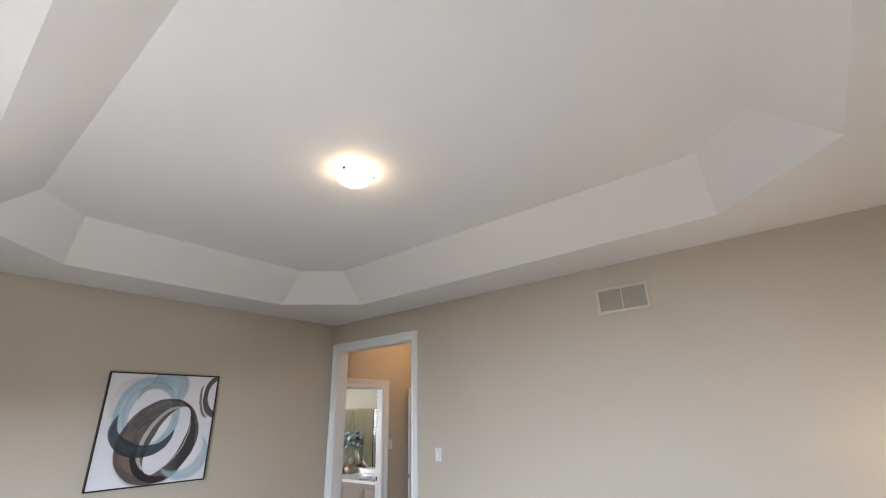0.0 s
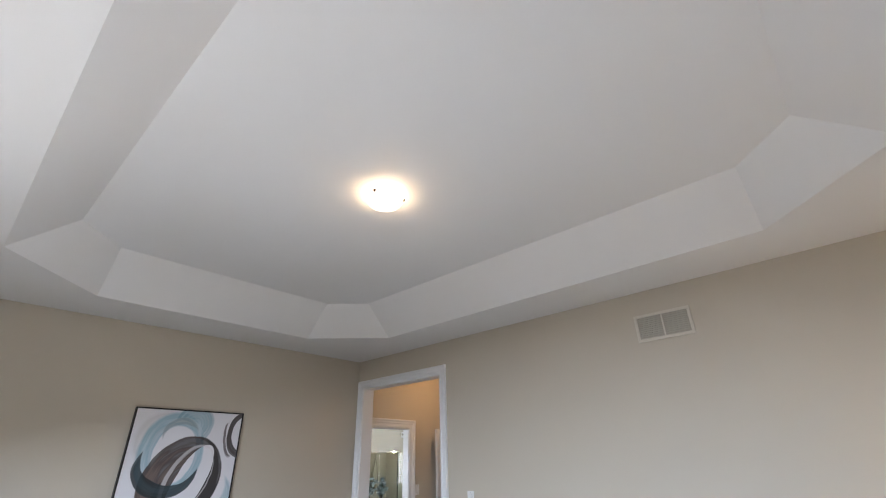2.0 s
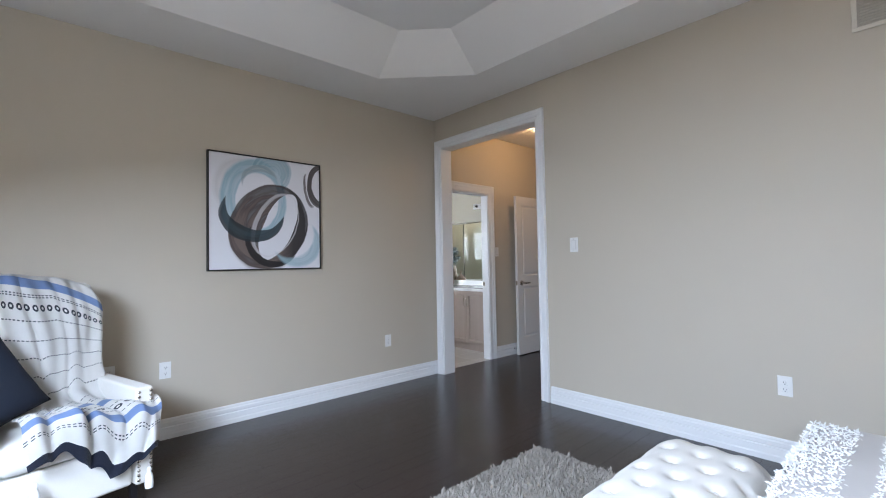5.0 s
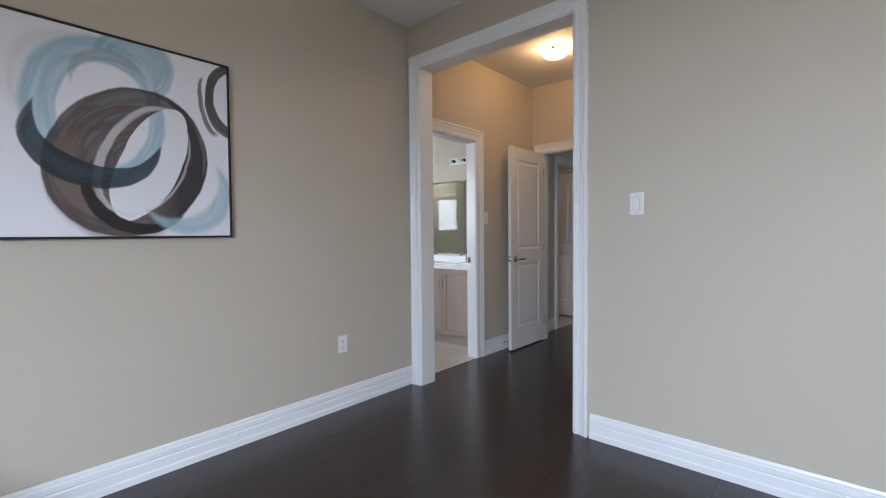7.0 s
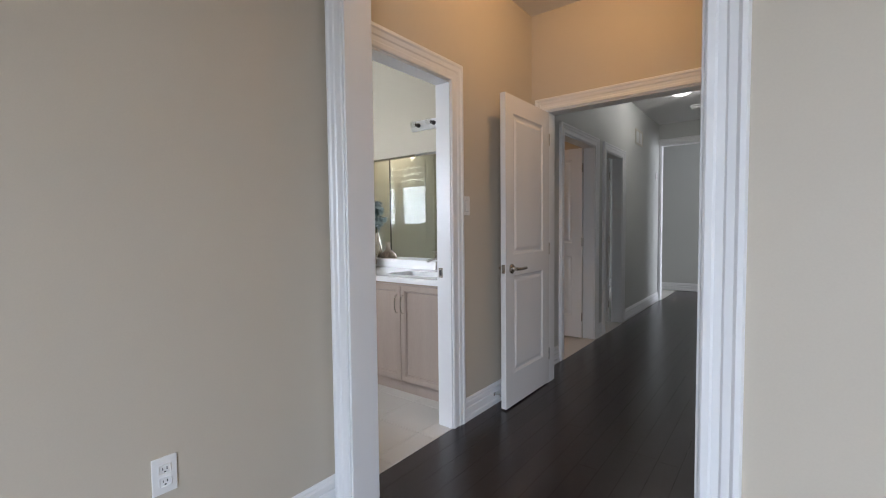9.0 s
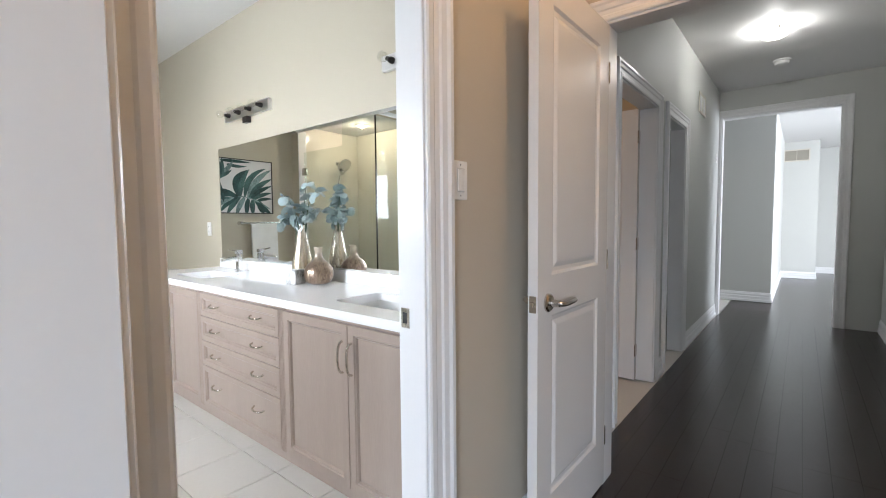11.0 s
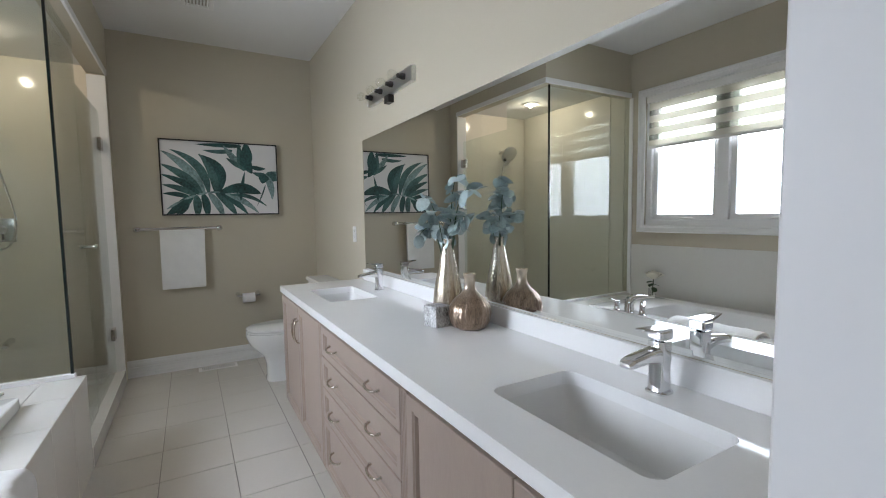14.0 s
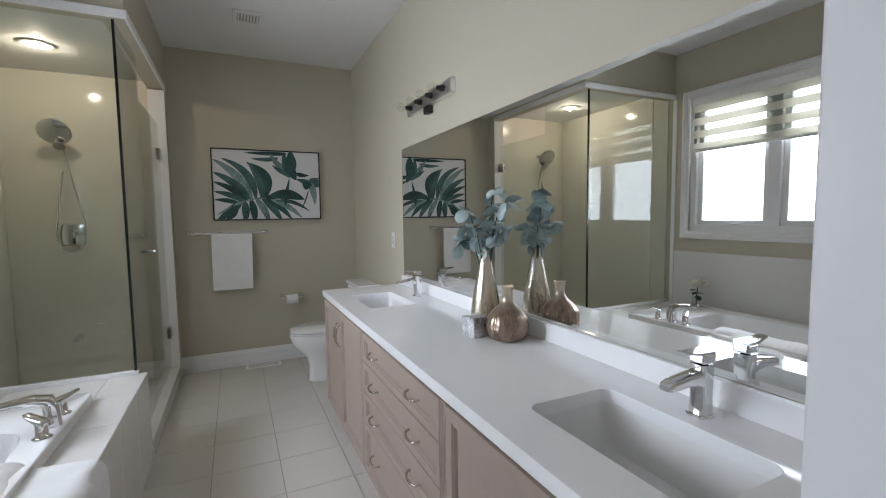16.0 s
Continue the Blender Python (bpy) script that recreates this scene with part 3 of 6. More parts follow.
        brush.inputs["Scale"].default_value, brush.inputs["Detail"].default_value = 1.0, 7
        k.new(polar.outputs[0], brush.inputs[0])
        k.new(brush.outputs[0], wear.inputs[0])
        fac = chain(nt, 'MULTIPLY', fac, wear.outputs[0])
        tone = n.new("ShaderNodeMix")
        tone.data_type = 'RGBA'
        tone.inputs["A"].default_value, tone.inputs["B"].default_value = (*c1, 1), (*c2, 1)
        wide = n.new("ShaderNodeMapRange")
        wide.inputs["From Min"].default_value, wide.inputs["From Max"].default_value = 0.35, 0.65
        k.new(brush.outputs[0], wide.inputs[0])
        if amount == 0.96:
            # the long brown ring is thin wash on one side and dense on the other
            side = n.new("ShaderNodeMapRange")
            side.inputs["From Min"].default_value, side.inputs["From Max"].default_value = 0.20, 0.06
            k.new(u, side.inputs[0])
            k.new(chain(nt, 'MULTIPLY', side.outputs[0], chain(nt, 'MULTIPLY', wide.outputs[0], 1.15)), tone.inputs["Factor"])
        else:
            k.new(wide.outputs[0], tone.inputs["Factor"])
        mx = n.new("ShaderNodeMix")
        mx.data_type = 'RGBA'
        k.new(fac, mx.inputs["Factor"])
        k.new(col, mx.inputs["A"])
        k.new(tone.outputs["Result"], mx.inputs["B"])
        col = mx.outputs["Result"]
    k.new(col, b.inputs["Base Color"])
    weave = n.new("ShaderNodeTexNoise")
    weave.inputs["Scale"].default_value = 500
    k.new(tc.outputs["Object"], weave.inputs[0])
    bp = n.new("ShaderNodeBump")
    bp.inputs["Strength"].default_value, bp.inputs["Distance"].default_value = 0.2, 0.001
    k.new(weave.outputs[0], bp.inputs["Height"])
    k.new(bp.outputs[0], b.inputs["Normal"])
    return m


def frame_bars(parent, w, h, d, t):
    """Four bars of a shallow box frame, standing in the yz plane and facing +x."""
    for y0, y1, z0, z1 in ((-w / 2, -w / 2 + t, -h / 2, h / 2), (w / 2 - t, w / 2, -h / 2, h / 2), (-w / 2 + t, w / 2 - t, h / 2 - t, h / 2), (-w / 2 + t, w / 2 - t, -h / 2, -h / 2 + t)):
        part("frame_bar", box(0, d, y0, y1, z0, z1, 0.0015, 1), BLACK, parent)


art = thing("ring_painting", label="square abstract canvas of grey and blue watercolour rings", category="picture", at=pose(0.002, -1.840, 1.626))
frame_bars(art, 0.912, 0.917, 0.038, 0.010)
part("canvas", box(0.004, 0.030, -0.445, 0.445, -0.448, 0.448), ring_print(), art, "white canvas with brushed rings")

LEAFD = mat("dark_teal_leaf_ink", (0.010, 0.028, 0.028), 0.7, var=0.6, big=9, fine=60, bump=0.0, hue=(0.03, 0.09, 0.085))
LEAFM = mat("teal_leaf_ink", (0.022, 0.066, 0.062), 0.7, var=0.6, big=9, fine=60, bump=0.0, hue=(0.06, 0.13, 0.125))
LEAFG = mat("grey_green_leaf_ink", (0.06, 0.13, 0.125), 0.7, var=0.5, big=9, fine=60, bump=0.0, hue=(0.22, 0.31, 0.31))
CANVAS = mat("white_canvas", (0.72, 0.71, 0.71), 0.8, var=0.02, big=4, fine=400, bump=0.03)


def blade(bm, p, q, bend, width, level, index, w, h, steps=14, tip=0.7):
    """A leaf finger printed flat: a bowed, tapering band from p to q, cut at the canvas edge."""
    p, q = Vector(p), Vector(q)
    d = q - p
    nrm = Vector((-d.y, d.x))
    pts = []
    for i in range(steps + 1):
        t = i / steps
        c = p + d * t + nrm * bend * 4 * t * (1 - t) * 0.5
        ww = 1.35 * width * (math.sin(math.pi * min(1, t ** tip * 0.93 + 0.07)) ** 0.75) * 0.5
        pts.append((c, ww))
    cl = lambda a: (max(-w / 2, min(w / 2, a.x)), max(-h / 2, min(h / 2, a.y)))
    un = nrm.normalized()
    prev = None
    for c, ww in pts:
        a, b2 = cl(c + un * ww), cl(c - un * ww)
        row = (bm.verts.new((level, a[0], a[1])), bm.verts.new((level, b2[0], b2[1])))
        if prev:
            f = bm.faces.new((prev[0], prev[1], row[1], row[0]))
            f.material_index = index
        prev = row


def leaf_print(w, h):
    """Monstera leaves seen close, cut off by the edges; u runs along +y, v up."""
    bm = bmesh.new()
    lev = 0.0308
    def at_(x, y):
        return x * w - w / 2, h / 2 - y * h

    rib = [(0.03, 0.93), (0.17, 0.80), (0.28, 0.735), (0.38, 0.70), (0.48, 0.69)]
    # upper fingers of the large leaf: place along the rib, tip, bow, width, ink
    for j, (bx, by, tx, ty, bend, wd, idx) in enumerate((
            (0.46, 0.70, 0.30, 0.17, -0.46, 0.125, 0), (0.44, 0.70, 0.31, 0.16, -0.18, 0.075, 1), (0.38, 0.70, 0.07, 0.12, -0.34, 0.080, 1),
            (0.34, 0.71, 0.00, 0.14, -0.20, 0.085, 2), (0.32, 0.72, -0.01, 0.32, -0.17, 0.078, 1), (0.30, 0.73, -0.01, 0.46, -0.14, 0.060, 0),
            (0.27, 0.74, 0.00, 0.60, -0.10, 0.056, 1), (0.22, 0.77, 0.00, 0.72, -0.10, 0.046, 0))):
        blade(bm, at_(bx, by), at_(tx, ty), bend, 0.72 * wd * w, lev + 0.0002 * j, idx, w, h, tip=0.82)
    # lower fingers
    for j, (bx, by, tx, ty, bend, wd, idx) in enumerate((
            (0.24, 0.75, 0.02, 1.02, 0.05, 0.085, 0), (0.20, 0.80, 0.10, 1.03, 0.10, 0.075, 0), (0.27, 0.74, 0.27, 1.06, 0.08, 0.075, 1),
            (0.33, 0.72, 0.36, 1.07, 0.08, 0.072, 0), (0.38, 0.71, 0.50, 1.07, 0.12, 0.070, 2), (0.44, 0.70, 0.62, 1.05, 0.12, 0.072, 1),
            (0.48, 0.70, 0.72, 1.02, 0.12, 0.062, 0), (0.52, 0.71, 0.82, 1.00, 0.14, 0.056, 2), (0.56, 0.73, 0.90, 0.90, 0.22, 0.040, 1))):
        blade(bm, at_(bx, by), at_(tx, ty), bend, 0.72 * wd * w, lev + 0.0002 * j, idx, w, h, tip=0.85)
    blade(bm, at_(0.47, 0.70), at_(0.85, 0.71), 0.26, 0.075 * w, lev + 0.0022, 0, w, h, tip=1.25)
    for j, (p, q) in enumerate(zip(rib, rib[1:])):
        blade(bm, at_(*p), at_(*q), 0.02, 0.016 * w, lev + 0.0026, 2, w, h, 4, 1.0)
    # the leaf that hangs in from the top, and its stalk
    blade(bm, at_(0.655, 0.80), at_(0.705, 0.38), 0.03, 0.026 * w, lev + 0.0030, 0, w, h)
    for j, (bx, by, tx, ty, bend, wd, idx) in enumerate((
            (0.68, 0.03, 0.28, 0.035, 0.0, 0.030, 0), (0.60, 0.10, 0.34, 0.11, 0.10, 0.030, 1), (0.68, 0.30, 0.52, 0.03, 0.10, 0.045, 2), (0.70, 0.34, 0.54, 0.20, 0.10, 0.034, 1),
            (0.70, 0.36, 0.62, 0.30, 0.0, 0.022, 1), (0.70, 0.38, 0.66, -0.02, 0.10, 0.050, 1), (0.70, 0.32, 0.72, -0.04, -0.12, 0.085, 0), (0.71, 0.20, 0.77, 0.42, -0.10, 0.070, 0),
            (0.77, 0.32, 0.90, 0.34, -0.12, 0.032, 0))):
        blade(bm, at_(bx, by), at_(tx, ty), bend, wd * w, lev + 0.0032 + 0.0002 * j, idx, w, h)
    # the third leaf at the edge
    for j, (tx, ty, bend, wd, idx) in enumerate(((0.77, 0.40, 0.10, 0.036, 1), (1.02, 0.38, -0.15, 0.055, 2), (1.03, 0.50, 0.1, 0.075, 1), (0.95, 0.80, 0.15, 0.050, 2), (0.86, 0.56, -0.25, 0.070, 0))):
        blade(bm, at_(0.90, 0.44), at_(tx, ty), bend, wd * w, lev + 0.0032 + 0.0002 * j, idx, w, h)
    blade(bm, at_(0.89, 0.58), at_(0.80, 0.90), 0.05, 0.010 * w, lev + 0.0042, 0, w, h)
    return bm


leafpic = thing("leaf_painting", label="wide canvas of dark teal monstera leaves on white", category="picture", at=pose(W + 0.002, 0.847, 1.643))
frame_bars(leafpic, 0.920, 0.632, 0.040, 0.010)
part("canvas", box(0.004, 0.030, -0.450, 0.450, -0.306, 0.306), CANVAS, leafpic, "white canvas")
part("leaf_print", leaf_print(0.898, 0.610), [LEAFD, LEAFM, LEAFG], leafpic, "dark teal printed leaves")

# ---------------------------------------------------------------- lamps, vents, plates


def bowl_lamp(at, glass, label):
    t = thing("ceiling_lamp", label=label, category="ceiling lamp", group="bowl ceiling lamps", at=at)
    part("ceiling_plate", lathe([(0.0, 0.0), (0.08, 0.0), (0.085, -0.012), (0.07, -0.025), (0.0, -0.025)][1:-1], 32), NICKEL, t, smooth=40)
    prof = [(0.110, -0.03), (0.113, -0.034), (0.109, -0.048), (0.094, -0.066), (0.071, -0.080), (0.040, -0.089), (0.010, -0.091)]
    bowl = part("glass_bowl", lathe(prof, 40, cap=False), glass, t, "glowing alabaster glass bowl", smooth=60)
    bowl.visible_shadow = False
    for i in range(3):
        a = radians(48 + 120 * i)
        p = lathe([(0.003, 0.0), (0.009, -0.004), (0.009, -0.012), (0.004, -0.018)], 12)
        part("clip", p, DARKM, t, "dark metal clip", at=pose(0.112 * math.cos(a), 0.112 * math.sin(a), -0.026), smooth=40)
    return t


bowl_lamp(pose(2.77, -2.0, HT), LAMPGLASS, "lit round alabaster glass ceiling lamp with dark clips")
bowl_lamp(pose(0.67, 1.12, H), LAMPGLASS, "lit warm glass bowl lamp on the vestibule ceiling")
bowl_lamp(pose(-1.25, 2.75, H), LAMPGLASS, "lit warm glass bowl lamp on the side room ceiling")
bowl_lamp(pose(0.56, 4.58, H), HALLGLASS, "lit white glass bowl lamp on the hall ceiling")

downlight = thing("recessed_downlight", label="lit recessed round downlight in shower ceiling", category="downlight", at=pose(-3.69, -0.54, 2.47))
part("trim_ring", lathe([(0.062, -0.001), (0.062, -0.008), (0.085, -0.006), (0.088, -0.001)], 32), TRIM, downlight, smooth=40)
part("lens", lathe([(0.060, -0.004), (0.060, -0.006)], 32), SPOT, downlight, "bright warm lens").visible_shadow = False


def smoke_detector(at):
    t = thing("smoke_detector", label="white round smoke detector on the ceiling", category="smoke detector", at=at)
    part("base", lathe([(0.075, 0), (0.075, -0.012), (0.068, -0.016)], 28), PLATE, t, smooth=40)
    part("cover", lathe([(0.060, -0.016), (0.058, -0.040), (0.040, -0.048)], 28), PLATE, t, smooth=40)


smoke_detector(pose(0.58, 5.55, H))
smoke_detector(pose(0.69, 1.80, H))


def wall_grille(name, m, w, h, bays, label, paint=None):
    """A framed louvre grille facing -y."""
    t = thing(name, label=label, category="vent", at=m)
    rim = 0.022
    for x0, x1, z0, z1 in ((-w / 2, w / 2, h / 2 - rim, h / 2), (-w / 2, w / 2, -h / 2, -h / 2 + rim), (-w / 2, -w / 2 + rim, -h / 2 + rim, h / 2 - rim), (w / 2 - rim, w / 2, -h / 2 + rim, h / 2 - rim)):
        part("frame_bar", box(x0, x1, -0.010, 0, z0, z1, 0.002, 1), GRILLE, t)
    part("backing", box(-w / 2 + rim, w / 2 - rim, -0.002, 0, -h / 2 + rim, h / 2 - rim), paint or VENTG, t)
    bay = (w - 2 * rim) / bays
    for b in range(1, bays):
        x = -w / 2 + rim + b * bay
        part("divider", box(x - 0.005, x + 0.005, -0.010, -0.002, -h / 2 + rim, h / 2 - rim), GRILLE, t)
    nsl = max(4, int((h - 2 * rim) / 0.014))
    sl = mesh_of(box(-bay / 2 + 0.006, bay / 2 - 0.006, -0.007, -0.002, -0.0035, 0.0035), "slat", paint or VENTG)
    for b in range(bays):
        for i in range(nsl):
            part("slat", sl, None, t, at=pose(-w / 2 + rim + (b + 0.5) * bay, 0, -h / 2 + rim + (i + 0.5) * (h - 2 * rim) / nsl, 30))
    return t


wall_grille("return_air_grille", pose(3.61, -0.002, 2.49), 0.40, 0.205, 2, "double return air grille high on the bedroom wall")
wall_grille("return_air_grille", pose(-0.048, 5.2, 2.38, 0, 0, 90), 0.36, 0.2, 2, "white return air grille high on the hall wall", PLATE)
wall_grille("return_air_grille", pose(0.66, 11.498, 2.50), 0.42, 0.24, 2, "double return air grille high on the far wall")


def wall_plate(name, m, kind_, label):
    """A switch or outlet plate facing -y."""
    t = thing(name, label=label, category="switch" if kind_ == "switch" else "outlet", at=m)
    part("cover_plate", box(-0.036, 0.036, -0.006, 0, -0.058, 0.058, 0.003, 2), PLATE, t)
    if kind_ == "switch":
        part("rocker_frame", box(-0.019, 0.019, -0.0075, -0.006, -0.036, 0.036, 0.001, 1), GREYP, t)
        part("rocker", box(-0.016, 0.016, -0.0105, -0.0075, -0.032, 0.032, 0.002, 1), PLATE, t)
        for z in (-0.046, 0.046):
            part("screw", lathe([(0.003, 0), (0.003, 0.001)], 10), CHROME, t, at=pose(0, -0.006, z, 90))
    else:
        for z in (-0.020, 0.020):
            s = part("socket", box(-0.017, 0.017, -0.0075, -0.006, z - 0.014, z + 0.014, 0.004, 2), PLATE, t)
            for x in (-0.006, 0.006):
                part("slot", box(x - 0.0012, x + 0.0012, -0.0082, -0.0074, z - 0.002, z + 0.006), SLOT, s)
            part("slot", box(-0.0025, 0.0025, -0.0082, -0.0074, z - 0.010, z - 0.006), SLOT, s)
    return t


wall_plate("light_switch", pose(1.709, -0.001, 1.327), "switch", "white rocker switch on the bedroom wall by the doorway")
wall_plate("wall_outlet", pose(3.057, -0.001, 0.448), "outlet", "white duplex outlet low on the bedroom wall")
wall_plate("wall_outlet", pose(0.001, -0.655, 0.436, 0, 0, 90), "outlet", "white duplex outlet between picture and doorway")
wall_plate("wall_outlet", pose(0.001, -2.559, 0.477, 0, 0, 90), "outlet", "white duplex outlet beside the armchair")
wall_plate("wall_outlet", pose(0.001, -2.88, 0.50, 0, 0, 90), "outlet", "white outlet half hidden by the armchair")
wall_plate("light_switch", pose(EX1 + 0.001, 1.038, 1.325, 0, 0, 90), "switch", "white rocker switch beside the bathroom door")
wall_plate("wall_outlet", pose(-3.164, MY - 0.001, 1.162), "outlet", "white outlet on the wall beyond the mirror")
wall_plate("light_switch", pose(-0.049, 6.25, 1.95, 0, 0, 90), "switch", "small white chime plate on the hall wall")

fan = thing("exhaust_fan_grille", label="white square exhaust fan grille in bathroom ceiling", category="vent", at=pose(-3.50, 0.70, H))
for x0, x1, y0, y1 in ((-0.10, 0.10, -0.10, -0.072), (-0.10, 0.10, 0.072, 0.10), (-0.10, -0.072, -0.072, 0.072), (0.072, 0.10, -0.072, 0.072)):
    part("grille_frame", box(x0, x1, y0, y1, -0.014, 0, 0.003, 1), PLATE, fan)
# no real recess: the shade behind the slats is this sheet's darker colour
part("duct", box(-0.072, 0.072, -0.072, 0.072, -0.003, -0.0005), VENTG, fan, "taupe sheet behind the slats, coloured as the shade of a duct")
for i in range(7):
    part("slat", box(-0.072, 0.072, -0.066 + i * 0.0205, -0.055 + i * 0.0205, -0.012, -0.006, 0.001, 1), PLATE, fan)

reg = thing("floor_register", label="cream metal floor register by the baseboard", category="vent", at=pose(-4.235, 0.735, 0.0))
part("register_plate", box(-0.055, 0.055, -0.15, 0.15, 0, 0.006, 0.002, 1), PLATE, reg)
for i in range(18):
    for x in (-0.022, 0.022):
        part("slot", box(x - 0.016, x + 0.016, -0.122 + i * 0.0143, -0.117 + i * 0.0143, 0.0055, 0.0066), SLOT, reg)

# ---------------------------------------------------------------- doors


def lever(parent, sx, label="brushed nickel lever handle"):
    """A lever set on the side sx of a leaf that lies along +y, at the origin of the parent's latch point."""
    rose = part("rosette", lathe([(0.032, 0), (0.032, 0.006), (0.026, 0.012), (0.013, 0.013), (0.012, 0.045)], 28), NICKEL, parent, label, smooth=40)
    h = bmesh.new()
    tube([(0, 0, 0.045)] + [tuple(p) for p in arc((0, 0, 0.047), (0.004, 0.0, 0.058), (0.03, 0, 0.058), 5)] + [(0.075, 0, 0.056), (0.112, 0.0, 0.050)], 0.0095, 12, h)
    part("lever_arm", h, NICKEL, rose, smooth=50)
    return rose


def panel_door(name, m, w, h, label, thick=0.036):
    """A two-panel moulded door leaf along +y from the origin, its hinge at y = w, faces on +x and -x."""
    t = thing(name, label=label, category="door", at=m)
    bm = bmesh.new()
    zs = (0, 0.215, 0.865, 1.005, h - 0.115, h)
    us = (0, 0.105, w - 0.105, w)
    half = thick / 2
    holes = {(1, 1), (1, 3)}
    for sgn in (-1, 1):
        for i in range(3):
            for j in range(5):
                c = [(us[i], zs[j]), (us[i + 1], zs[j]), (us[i + 1], zs[j + 1]), (us[i], zs[j + 1])]
                if (i, j) not in holes:
                    bm.faces.new([bm.verts.new((sgn * half, a, b)) for a, b in c])
                    continue
                prev = None
                for inset, dep in ((0, 0), (0.010, 0.007), (0.024, 0.009), (0.040, 0.003), (0.046, 0.002)):
                    a0, b0, a1, b1 = us[i] + inset, zs[j] + inset, us[i + 1] - inset, zs[j + 1] - inset
                    r = [bm.verts.new((sgn * (half - dep), a, b)) for a, b in ((a0, b0), (a1, b0), (a1, b1), (a0, b1))]
                    if prev:
                        for q in range(4):
                            bm.faces.new((prev[q], prev[(q + 1) % 4], r[(q + 1) % 4], r[q]))
                    prev = r
                bm.faces.new(prev)
    for a in (0, w):
        bm.faces.new([bm.verts.new(c) for c in ((-half, a, 0), (half, a, 0), (half, a, h), (-half, a, h))])
    for z in (0, h):
        bm.faces.new([bm.verts.new(c) for c in ((-half, 0, z), (half, 0, z), (half, w, z), (-half, w, z))])
    bmesh.ops.remove_doubles(bm, verts=bm.verts, dist=1e-5)
    part("leaf", bm, DOORP, t)
    for z in (0.22, 1.02, h - 0.2):
        part("hinge", box(-half - 0.004, half + 0.004, w - 0.002, w + 0.006, z - 0.045, z + 0.045, 0.002, 1), NICKEL, t, "brushed nickel hinge")
    return t, half


hall_door, hd = panel_door("hall_door", pose(0.0975, 1.283, 0.01), 0.655, 2.03, "white two-panel door standing open against the vestibule wall")
for sgn in (1, -1):
    r = lever(hall_door, sgn)
    r.matrix_local = Matrix(((0, 0, sgn, sgn * hd), (1, 0, 0, 0.075), (0, 1 * sgn, 0, 0.912), (0, 0, 0, 1)))
latch = part("latch_plate", box(-0.0125, 0.0125, -0.002, 0.0005, 0.885, 0.942, 0.001, 1), NICKEL, hall_door, "brushed nickel latch plate")
part("latch_bolt", box(-0.006, 0.006, -0.009, -0.002, 0.903, 0.922, 0.002, 1), NICKEL, latch)
stop = thing("door_stop", label="small metal door stop on the baseboard", category="door stop", at=pose(EX1 + 0.018, 1.33, 0.075, 0, 90, 0))
part("rod", lathe([(0.012, 0), (0.012, 0.004), (0.005, 0.006), (0.005, 0.05), (0.008, 0.052), (0.008, 0.062)], 14), CHROME, stop, smooth=40)

side_door, _ = panel_door("side_room_door", pose(-0.80, 3.40, 0.01, 0, 0, -90), 0.64, 2.0, "white two-panel door open into a side room")
side_door2, _ = panel_door("side_room_door", pose(-0.80, 4.38, 0.01, 0, 0, -90), 0.62, 2.0, "white two-panel door open into the second side room")
strike = thing("strike_plate", label="brushed nickel strike plate on the bathroom door lining", category="strike plate", at=pose(-0.093, E1 - 0.0205, 0.926))
part("plate", box(-0.016, 0.016, -0.0015, 0, -0.029, 0.029, 0.0007, 1), NICKEL, strike)
part("keep_hole_shade", box(-0.009, 0.007, -0.0022, -0.001, -0.016, 0.016), SLOT, strike, "dark patch coloured as the shade in the latch hole")
for z in (-0.022, 0.022):
    part("screw", lathe([(0.0035, 0), (0.003, 0.001)], 10), NICKEL, strike, at=pose(0, -0.0015, z, 90))

# ---------------------------------------------------------------- bathroom: vanity
CT, CF = 0.848, 1.071
VX0, VX1 = -3.0, EX0 - 0.002
CABF = 1.094
SINKS = ((-2.705, -2.245, 1.192, 1.460), (-0.872, -0.413, 1.207, 1.483))


